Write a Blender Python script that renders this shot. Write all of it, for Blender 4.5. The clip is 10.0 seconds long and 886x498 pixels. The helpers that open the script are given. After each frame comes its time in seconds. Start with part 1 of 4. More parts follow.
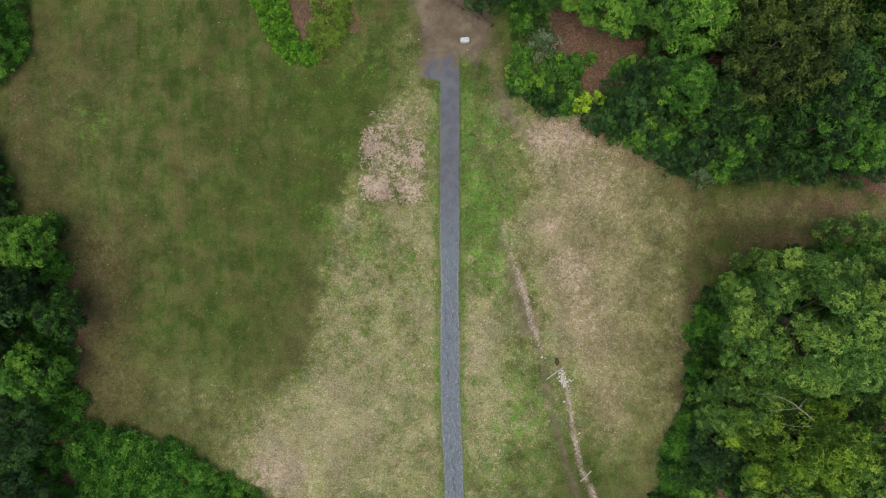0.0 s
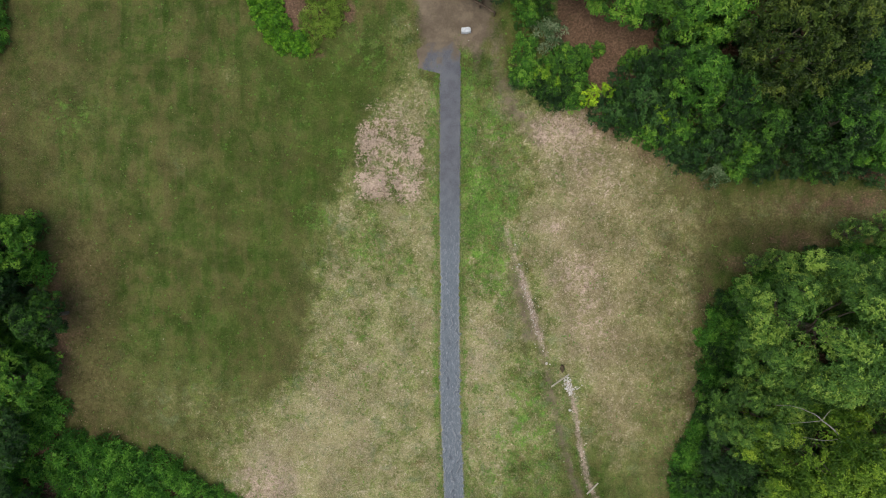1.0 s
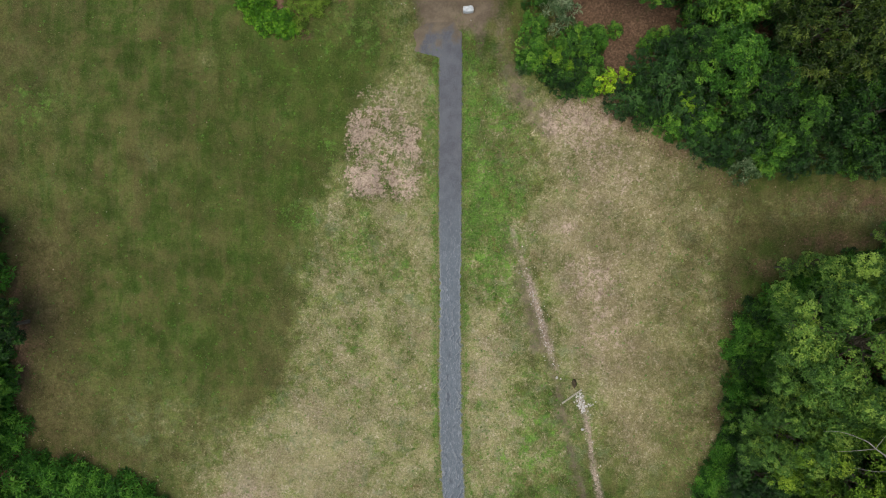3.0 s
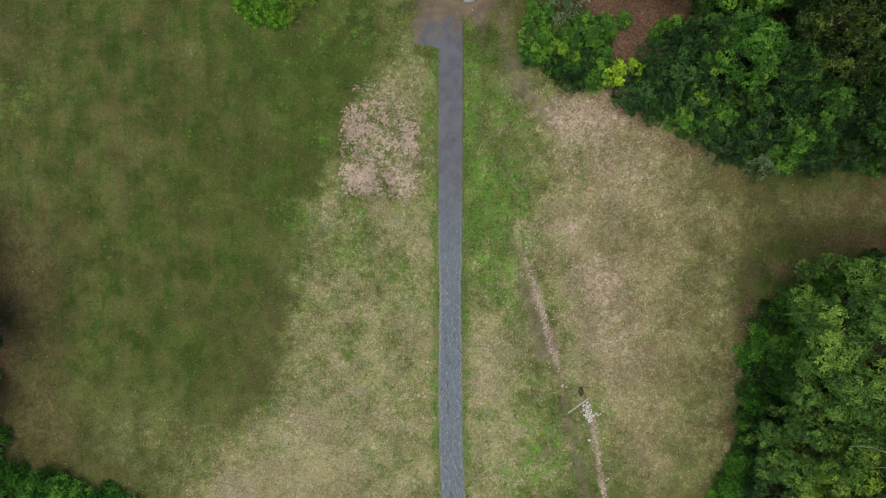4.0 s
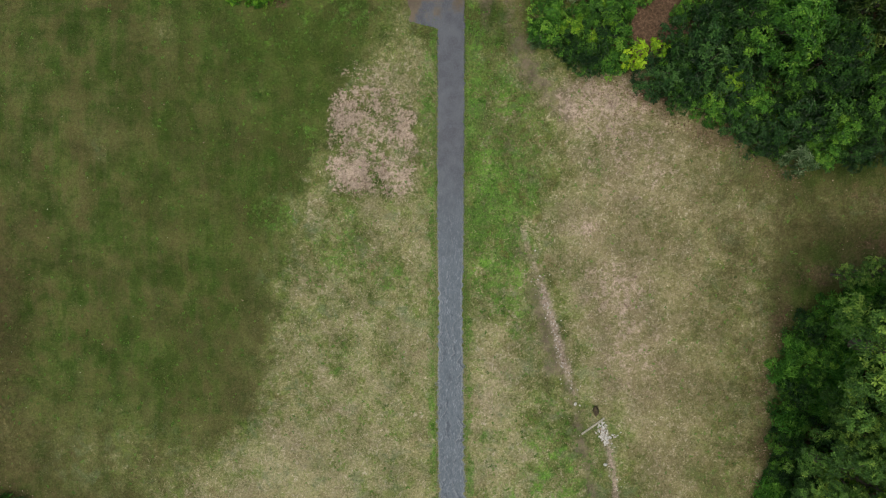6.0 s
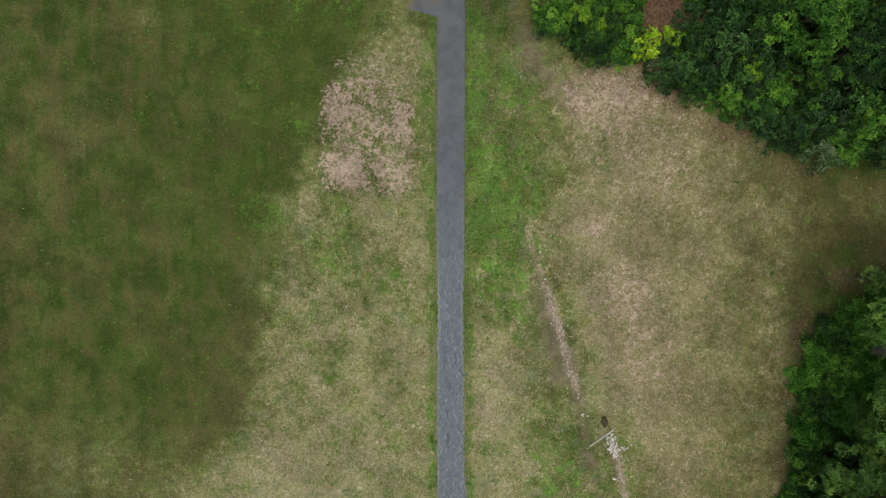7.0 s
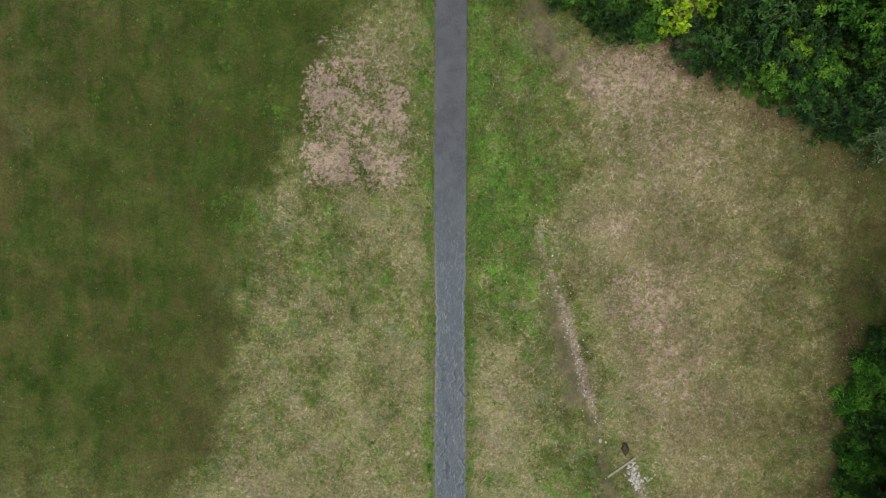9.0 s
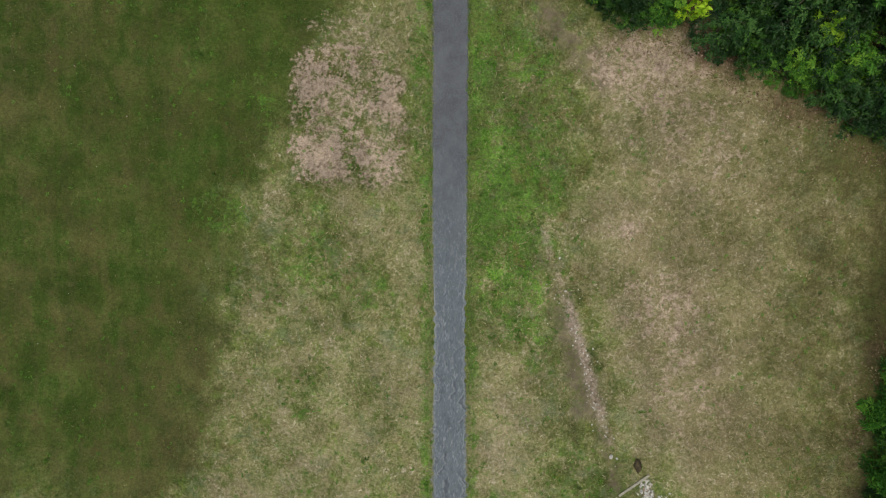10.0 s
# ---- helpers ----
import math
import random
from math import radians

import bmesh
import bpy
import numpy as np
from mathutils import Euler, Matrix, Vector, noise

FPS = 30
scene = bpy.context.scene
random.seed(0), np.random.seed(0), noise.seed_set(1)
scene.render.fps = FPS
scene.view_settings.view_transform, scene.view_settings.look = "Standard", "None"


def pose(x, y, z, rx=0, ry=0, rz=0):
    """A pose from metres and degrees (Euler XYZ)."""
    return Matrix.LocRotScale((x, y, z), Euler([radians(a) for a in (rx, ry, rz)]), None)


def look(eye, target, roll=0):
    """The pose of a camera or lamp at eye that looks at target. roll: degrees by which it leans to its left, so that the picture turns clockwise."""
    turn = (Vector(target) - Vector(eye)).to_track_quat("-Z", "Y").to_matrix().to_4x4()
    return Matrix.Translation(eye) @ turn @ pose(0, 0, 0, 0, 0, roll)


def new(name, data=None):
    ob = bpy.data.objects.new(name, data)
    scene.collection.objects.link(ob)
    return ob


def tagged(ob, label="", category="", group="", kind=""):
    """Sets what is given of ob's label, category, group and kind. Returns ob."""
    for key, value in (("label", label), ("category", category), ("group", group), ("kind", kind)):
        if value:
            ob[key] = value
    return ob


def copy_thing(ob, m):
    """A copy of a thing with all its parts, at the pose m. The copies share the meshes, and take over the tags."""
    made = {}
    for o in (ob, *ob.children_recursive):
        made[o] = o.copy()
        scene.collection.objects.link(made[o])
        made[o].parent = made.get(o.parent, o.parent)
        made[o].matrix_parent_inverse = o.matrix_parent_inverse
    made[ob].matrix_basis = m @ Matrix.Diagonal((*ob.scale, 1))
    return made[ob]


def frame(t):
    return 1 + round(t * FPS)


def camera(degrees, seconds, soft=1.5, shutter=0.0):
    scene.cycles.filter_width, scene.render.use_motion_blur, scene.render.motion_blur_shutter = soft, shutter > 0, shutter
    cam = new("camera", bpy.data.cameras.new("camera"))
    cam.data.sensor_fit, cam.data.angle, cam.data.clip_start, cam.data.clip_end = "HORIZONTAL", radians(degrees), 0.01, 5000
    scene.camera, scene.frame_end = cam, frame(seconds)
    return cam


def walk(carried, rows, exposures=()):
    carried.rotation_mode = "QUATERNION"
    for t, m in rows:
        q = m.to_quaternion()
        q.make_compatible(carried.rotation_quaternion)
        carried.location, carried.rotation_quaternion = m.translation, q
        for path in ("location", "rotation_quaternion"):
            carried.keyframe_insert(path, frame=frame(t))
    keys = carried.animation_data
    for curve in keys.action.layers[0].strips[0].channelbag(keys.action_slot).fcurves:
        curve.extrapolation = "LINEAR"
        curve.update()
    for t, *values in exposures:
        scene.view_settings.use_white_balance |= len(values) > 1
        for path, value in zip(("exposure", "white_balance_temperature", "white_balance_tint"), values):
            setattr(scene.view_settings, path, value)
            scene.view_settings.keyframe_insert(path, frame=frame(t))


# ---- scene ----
cam = camera(74.0, 10.0, soft=1.1)
# A drone sinks straight down over the meadow: seconds, place, and small turns away from looking straight down.
PATH = [
    (0.0, 0.097, -0.079, 49.853, 0.049, -0.017, 0.461),
    (0.5, 0.112, -0.020, 48.630, 0.020, -0.009, 0.485),
    (1.0, 0.126, 0.035, 47.441, 0.001, -0.002, 0.504),
    (1.5, 0.139, 0.084, 46.281, -0.009, 0.004, 0.520),
    (2.0, 0.151, 0.129, 45.148, -0.011, 0.011, 0.532),
    (2.5, 0.163, 0.170, 44.037, -0.007, 0.017, 0.541),
    (4.0, 0.193, 0.278, 40.809, 0.036, 0.031, 0.555),
    (4.5, 0.203, 0.311, 39.758, 0.057, 0.034, 0.556),
    (5.0, 0.213, 0.342, 38.715, 0.080, 0.037, 0.557),
    (5.5, 0.223, 0.374, 37.676, 0.103, 0.039, 0.558),
    (7.0, 0.257, 0.472, 34.567, 0.164, 0.038, 0.565),
    (7.5, 0.270, 0.508, 33.525, 0.179, 0.036, 0.570),
    (8.0, 0.284, 0.547, 32.477, 0.189, 0.033, 0.577),
    (8.5, 0.300, 0.588, 31.421, 0.193, 0.028, 0.587),
    (9.0, 0.317, 0.634, 30.355, 0.191, 0.023, 0.600),
    (9.5, 0.336, 0.684, 29.279, 0.181, 0.015, 0.616),
    (10.0, 0.357, 0.738, 28.189, 0.162, 0.007, 0.637),
]
walk(cam, [(t, pose(x, y, z, rx, ry, rz)) for t, x, y, z, rx, ry, rz in PATH], [(0.0, -0.07, 6750.0, 5.0), (10.0, -0.40, 7000.0, 0.0)])

# ---- sky and sun: an overcast day ----
world = bpy.data.worlds.new("overcast_sky")
scene.world = world
world.use_nodes = True
wn = world.node_tree.nodes
sky = wn.new("ShaderNodeTexSky")
sky.sky_type = "NISHITA"
sky.sun_disc = False
sky.sun_elevation = radians(74)
sky.sun_rotation = radians(225)
sky.dust_density = 4.0
sky.air_density = 1.2
world.node_tree.links.new(sky.outputs["Color"], wn["Background"].inputs["Color"])
wn["Background"].inputs["Strength"].default_value = 0.13
sun_data = bpy.data.lights.new("sun", "SUN")
sun_data.energy = 1.7
sun_data.angle = radians(75)
sun_data.color = (1.0, 0.94, 0.84)
sun = new("sun", sun_data)
sun.matrix_world = look((-9.0, -9.0, 45.0), (0, 0, 0))


# ---- node helpers ----
def nodes_of(name):
    mat = bpy.data.materials.new(name)
    mat.use_nodes = True
    nt = mat.node_tree
    return mat, nt, nt.nodes["Principled BSDF"]


def attr(nt, name):
    n = nt.nodes.new("ShaderNodeAttribute")
    n.attribute_name = name
    return n.outputs["Fac"]


def noise_tex(nt, scale, detail=4.0, stretch=(1, 1, 1), rough=0.55, warp=0.0, offset=(0, 0, 0)):
    geo = nt.nodes.new("ShaderNodeNewGeometry")
    mp = nt.nodes.new("ShaderNodeMapping")
    mp.inputs["Scale"].default_value = stretch
    mp.inputs["Location"].default_value = offset
    nt.links.new(geo.outputs["Position"], mp.inputs["Vector"])
    n = nt.nodes.new("ShaderNodeTexNoise")
    n.inputs["Scale"].default_value = scale
    n.inputs["Detail"].default_value = detail
    n.inputs["Roughness"].default_value = rough
    n.inputs["Distortion"].default_value = warp
    nt.links.new(mp.outputs["Vector"], n.inputs["Vector"])
    spread = nt.nodes.new("ShaderNodeMapRange")
    spread.inputs["From Min"].default_value, spread.inputs["From Max"].default_value = 0.28, 0.72
    nt.links.new(n.outputs["Fac"], spread.inputs["Value"])
    return spread.outputs["Result"]


def calc(nt, op, a, b=None, clamp=False):
    n = nt.nodes.new("ShaderNodeMath")
    n.operation = op
    n.use_clamp = clamp
    for i, v in enumerate((a, b)):
        if v is None:
            continue
        if isinstance(v, (int, float)):
            n.inputs[i].default_value = v
        else:
            nt.links.new(v, n.inputs[i])
    return n.outputs[0]


def ramp(nt, fac, lo, hi, out_lo=0.0, out_hi=1.0):
    n = nt.nodes.new("ShaderNodeMapRange")
    n.interpolation_type = "SMOOTHSTEP"
    for i, v in enumerate((fac, lo, hi, out_lo, out_hi)):
        if isinstance(v, (int, float)):
            n.inputs[i].default_value = v
        else:
            nt.links.new(v, n.inputs[i])
    return n.outputs["Result"]


def blend(nt, fac, a, b):
    n = nt.nodes.new("ShaderNodeMix")
    n.data_type = "RGBA"
    for key, v in (("Factor_Float", fac), ("A_Color", a), ("B_Color", b)):
        sock = [s for s in n.inputs if s.identifier == key][0]
        if isinstance(v, (int, float)):
            sock.default_value = v
        elif isinstance(v, tuple):
            sock.default_value = (*v, 1.0)
        else:
            nt.links.new(v, sock)
    return [s for s in n.outputs if s.identifier == "Result_Color"][0]


def relief(nt, bsdf, height, strength, distance):
    b = nt.nodes.new("ShaderNodeBump")
    b.inputs["Strength"].default_value = strength
    b.inputs["Distance"].default_value = distance
    nt.links.new(height, b.inputs["Height"])
    nt.links.new(b.outputs["Normal"], bsdf.inputs["Normal"])


def matte(bsdf, rough, spec=0.2):
    bsdf.inputs["Roughness"].default_value = rough
    bsdf.inputs["Specular IOR Level"].default_value = spec


# ---- materials ----
STRAW, STRAW_DARK = (0.390, 0.338, 0.198), (0.215, 0.200, 0.094)
STUBBLE, STUBBLE_GREEN = (0.222, 0.220, 0.088), (0.172, 0.220, 0.064)
TURF, TURF_OLIVE, TURF_BROWN = (0.055, 0.096, 0.019), (0.098, 0.119, 0.033), (0.126, 0.108, 0.050)
LUSH, LUSH_DARK = (0.124, 0.268, 0.043), (0.072, 0.142, 0.030)
PINK, PINK_DARK = (0.465, 0.360, 0.292), (0.275, 0.200, 0.158)
SOIL, SOIL_DARK = (0.192, 0.152, 0.112), (0.132, 0.104, 0.078)
TRACK, TRACK_DARK = (0.430, 0.345, 0.285), (0.260, 0.200, 0.162)
LITTER, LITTER_DARK = (0.196, 0.126, 0.086), (0.108, 0.068, 0.047)


def grain(nt, col, k):
    """A colour made lighter and darker by its grain, the hue kept."""
    n = nt.nodes.new("ShaderNodeVectorMath")
    n.operation = "SCALE"
    nt.links.new(col, n.inputs[0])
    nt.links.new(k, n.inputs["Scale"])
    return n.outputs[0]


def meadow_material():
    mat, nt, bsdf = nodes_of("meadow")
    fine = noise_tex(nt, 6.0, 6, rough=0.72)
    grit = noise_tex(nt, 26.0, 4, rough=0.75)
    mow_a = noise_tex(nt, 1.3, 5, stretch=(1.7, 0.16, 1))
    mow_b = noise_tex(nt, 1.3, 5, stretch=(0.16, 1.5, 1))
    mow = calc(nt, "ADD", calc(nt, "MULTIPLY", mow_a, 0.6), calc(nt, "MULTIPLY", mow_b, 0.4))

    def cover(name, scale, gain, soft, fray=0.35):
        """Where a kind of ground shows: its share, broken up by clumps of every size."""
        clumps = noise_tex(nt, scale, 9, rough=0.66, offset=(scale * 31.7, scale * 17.3, 0))
        share = attr(nt, name)
        rough = calc(nt, "ADD", calc(nt, "MULTIPLY", calc(nt, "SUBTRACT", clumps, 0.5), gain), calc(nt, "MULTIPLY", calc(nt, "SUBTRACT", fine, 0.5), fray))
        v = calc(nt, "ADD", share, calc(nt, "MULTIPLY", rough, ramp(nt, share, 0.0, 0.4, 0.25, 1.0)))
        return ramp(nt, v, 0.5 - soft, 0.5 + soft)

    def tint(fac, lo, hi, weight, col, colour):
        """Lays a colour over another where a pattern runs from lo to hi."""
        return blend(nt, calc(nt, "MULTIPLY", ramp(nt, fac, lo, hi), weight), col, colour)

    # the mown lawn: broad soft smudges of olive and brown, faint mowing lines, sprouts
    patchy = noise_tex(nt, 0.55, 9, rough=0.66)
    broad = noise_tex(nt, 0.62, 3, rough=0.5, offset=(11.3, 4.7, 0), stretch=(1.15, 0.8, 1), warp=0.5)
    smudge = noise_tex(nt, 1.15, 8, rough=0.68, offset=(3.1, 8.7, 0))
    sprout = noise_tex(nt, 3.4, 7, rough=0.70, offset=(7.9, 1.3, 0), warp=0.4)
    clump = noise_tex(nt, 2.3, 7, rough=0.68, offset=(0.9, 5.1, 0), warp=0.6)
    tuft = noise_tex(nt, 8.5, 4, rough=0.70, offset=(6.7, 2.2, 0))
    col = blend(nt, ramp(nt, patchy, 0.15, 0.85), TURF, TURF_OLIVE)
    col = tint(mow, 0.38, 0.70, 0.40, col, TURF_BROWN)
    col = tint(mow_a, 0.55, 0.90, 0.40, col, (0.114, 0.114, 0.046))
    col = tint(mow_a, 0.40, 0.10, 0.40, col, (0.038, 0.074, 0.014))
    col = tint(broad, 0.46, 0.80, 0.55, col, (0.128, 0.110, 0.046))
    col = tint(broad, 0.46, 0.15, 0.60, col, (0.036, 0.072, 0.012))
    col = tint(smudge, 0.52, 0.92, 0.55, col, (0.130, 0.122, 0.050))
    col = tint(smudge, 0.42, 0.1, 0.55, col, (0.038, 0.074, 0.014))
    col = tint(sprout, 0.62, 0.95, 0.50, col, (0.070, 0.142, 0.020))
    col = tint(sprout, 0.35, 0.05, 0.40, col, (0.085, 0.072, 0.026))
    col = blend(nt, cover("brown", 0.8, 0.9, 0.5), col, blend(nt, ramp(nt, clump, 0.2, 0.8), (0.076, 0.066, 0.028), TURF_BROWN))
    col = blend(nt, calc(nt, "MULTIPLY", cover("deep", 0.8, 0.9, 0.5), 0.75), col, blend(nt, smudge, (0.038, 0.076, 0.013), (0.082, 0.114, 0.024)))
    # dried turf: clumps of straw that stand apart over olive stubble, pale dead wisps, green tufts
    def signed(v, k):
        return calc(nt, "MULTIPLY", calc(nt, "SUBTRACT", v, 0.5), k)

    dry_share = attr(nt, "dry")
    uneven = calc(nt, "ADD", signed(patchy, 0.50), signed(smudge, 0.35))
    share = calc(nt, "ADD", dry_share, calc(nt, "MULTIPLY", uneven, ramp(nt, dry_share, 0.0, 0.35, 0.1, 1.0)))
    col = blend(nt, calc(nt, "MULTIPLY", ramp(nt, share, 0.0, 0.62), 0.9), col, blend(nt, ramp(nt, broad, 0.2, 0.8), STUBBLE, STUBBLE_GREEN))
    broken = calc(nt, "ADD", calc(nt, "ADD", uneven, signed(clump, 0.58)), signed(tuft, 0.40))
    dry_v = calc(nt, "ADD", dry_share, calc(nt, "MULTIPLY", broken, ramp(nt, dry_share, 0.0, 0.35, 0.1, 1.0)))
    dry = ramp(nt, dry_v, 0.12, 0.80)
    regrown = noise_tex(nt, 0.85, 9, rough=0.72, offset=(4.4, 0.7, 0), warp=0.5)
    hue = noise_tex(nt, 0.5, 6, rough=0.6, offset=(5.3, 2.9, 0))
    straw = blend(nt, calc(nt, "ADD", calc(nt, "MULTIPLY", ramp(nt, hue, 0.3, 0.8), 0.6), ramp(nt, attr(nt, "pink"), 0.03, 0.35), True), STRAW, (0.400, 0.318, 0.240))
    straw = tint(fine, 0.60, 0.0, 0.65, straw, STRAW_DARK)
    straw = tint(regrown, 0.44, 0.20, 0.45, straw, (0.235, 0.190, 0.118))
    col = blend(nt, calc(nt, "MULTIPLY", dry, 0.80), col, straw)
    col = blend(nt, calc(nt, "MULTIPLY", calc(nt, "MULTIPLY", ramp(nt, regrown, 0.52, 0.80), ramp(nt, dry_share, 0.05, 0.3)), 0.62), col, blend(nt, fine, (0.105, 0.155, 0.034), (0.200, 0.270, 0.060)))
    col = blend(nt, calc(nt, "MULTIPLY", calc(nt, "MULTIPLY", ramp(nt, sprout, 0.60, 0.85), ramp(nt, dry_share, 0.05, 0.3)), 0.48), col, (0.150, 0.235, 0.045))
    sere = blend(nt, ramp(nt, clump, 0.15, 0.85), (0.190, 0.158, 0.080), (0.292, 0.242, 0.142))
    col = blend(nt, calc(nt, "MULTIPLY", attr(nt, "sere"), ramp(nt, patchy, 0.0, 0.8, 0.42, 0.72)), col, sere)
    wisp = noise_tex(nt, 3.6, 6, rough=0.68, offset=(1.7, 6.1, 0), stretch=(1.0, 0.8, 1), warp=1.6)
    col = blend(nt, calc(nt, "MULTIPLY", calc(nt, "MULTIPLY", ramp(nt, wisp, 0.60, 0.86), ramp(nt, dry_v, 0.15, 0.6)), 0.85), col, (0.55, 0.47, 0.365))
    col = blend(nt, calc(nt, "MULTIPLY", calc(nt, "MULTIPLY", ramp(nt, wisp, 0.30, 0.10), ramp(nt, dry_share, 0.05, 0.3)), 0.38), col, (0.130, 0.110, 0.056))
    some_dry = calc(nt, "MULTIPLY", ramp(nt, dry_share, 0.03, 0.25), calc(nt, "SUBTRACT", 1.0, calc(nt, "MULTIPLY", attr(nt, "sere"), 0.7)))
    cool = noise_tex(nt, 0.8, 8, rough=0.70, offset=(27.1, 3.4, 0), warp=0.6)
    col = blend(nt, calc(nt, "MULTIPLY", calc(nt, "MULTIPLY", ramp(nt, cool, 0.56, 0.86), some_dry), 0.55), col, blend(nt, fine, (0.105, 0.150, 0.072), (0.215, 0.255, 0.150)))
    col = blend(nt, calc(nt, "MULTIPLY", calc(nt, "MULTIPLY", ramp(nt, cool, 0.36, 0.10), some_dry), 0.50), col, (0.165, 0.122, 0.052))
    # fresh growth, with bare and withered flecks in it
    lush = blend(nt, ramp(nt, sprout, 0.15, 0.85), LUSH_DARK, LUSH)
    lush = tint(hue, 0.45, 0.75, 0.7, lush, (0.140, 0.170, 0.054))
    moss = noise_tex(nt, 0.75, 8, rough=0.70, offset=(15.3, 21.9, 0), warp=0.7)
    lush = tint(moss, 0.60, 0.88, 0.75, lush, (0.150, 0.118, 0.042))
    lush = tint(moss, 0.36, 0.10, 0.60, lush, (0.118, 0.165, 0.088))
    lush = tint(patchy, 0.50, 0.80, 0.7, lush, (0.140, 0.330, 0.034))
    lush = tint(tuft, 0.6, 0.95, 0.4, lush, (0.155, 0.330, 0.040))
    lush = tint(wisp, 0.38, 0.14, 0.75, lush, (0.150, 0.118, 0.080))
    lush = tint(wisp, 0.66, 0.90, 0.65, lush, (0.270, 0.245, 0.125))
    col = blend(nt, calc(nt, "MULTIPLY", cover("lush", 1.2, 1.7, 0.32, 0.8), 0.85), col, lush)
    # bare ground
    soil = blend(nt, ramp(nt, smudge, 0.1, 0.9), SOIL_DARK, SOIL)
    col = blend(nt, cover("soil", 1.3, 0.75, 0.40, 0.5), col, soil)
    track = blend(nt, ramp(nt, fine, 0.1, 0.9), TRACK_DARK, TRACK)
    col = blend(nt, cover("track", 1.6, 0.8, 0.5, 0.5), col, track)
    pink = blend(nt, ramp(nt, noise_tex(nt, 4.5, 7, rough=0.7), 0.10, 0.6), PINK_DARK, PINK)
    pink = tint(noise_tex(nt, 1.9, 8, rough=0.74, offset=(2.2, 9.4, 0)), 0.42, 0.14, 0.9, pink, (0.150, 0.098, 0.072))
    col = blend(nt, cover("pink", 1.8, 1.25, 0.25, 1.0), col, pink)
    litter = blend(nt, ramp(nt, fine, 0.2, 0.9), LITTER_DARK, LITTER)
    col = blend(nt, cover("litter", 1.0, 0.8, 0.4), col, litter)
    speck = calc(nt, "ADD", calc(nt, "ADD", calc(nt, "MULTIPLY", fine, 0.20), calc(nt, "MULTIPLY", tuft, 0.32)), calc(nt, "MULTIPLY", grit, 0.48))
    smooth = calc(nt, "SUBTRACT", 1.0, calc(nt, "MULTIPLY", ramp(nt, attr(nt, "soil"), 0.3, 0.7), 0.75))
    swing = calc(nt, "MULTIPLY", calc(nt, "SUBTRACT", ramp(nt, speck, 0.15, 0.85, 0.55, 1.49), 1.0), smooth)
    sweep = ramp(nt, noise_tex(nt, 0.42, 3, rough=0.5, offset=(8.1, 14.2, 0), warp=0.4), 0.15, 0.85, 0.84, 1.16)
    col = grain(nt, col, calc(nt, "MULTIPLY", calc(nt, "ADD", swing, 1.0), sweep))
    nt.links.new(col, bsdf.inputs["Base Color"])
    matte(bsdf, 0.95, 0.06)
    h = calc(nt, "ADD", calc(nt, "MULTIPLY", fine, 0.7), calc(nt, "MULTIPLY", grit, 0.4))
    relief(nt, bsdf, calc(nt, "MULTIPLY", h, smooth), 0.7, 0.06)
    return mat


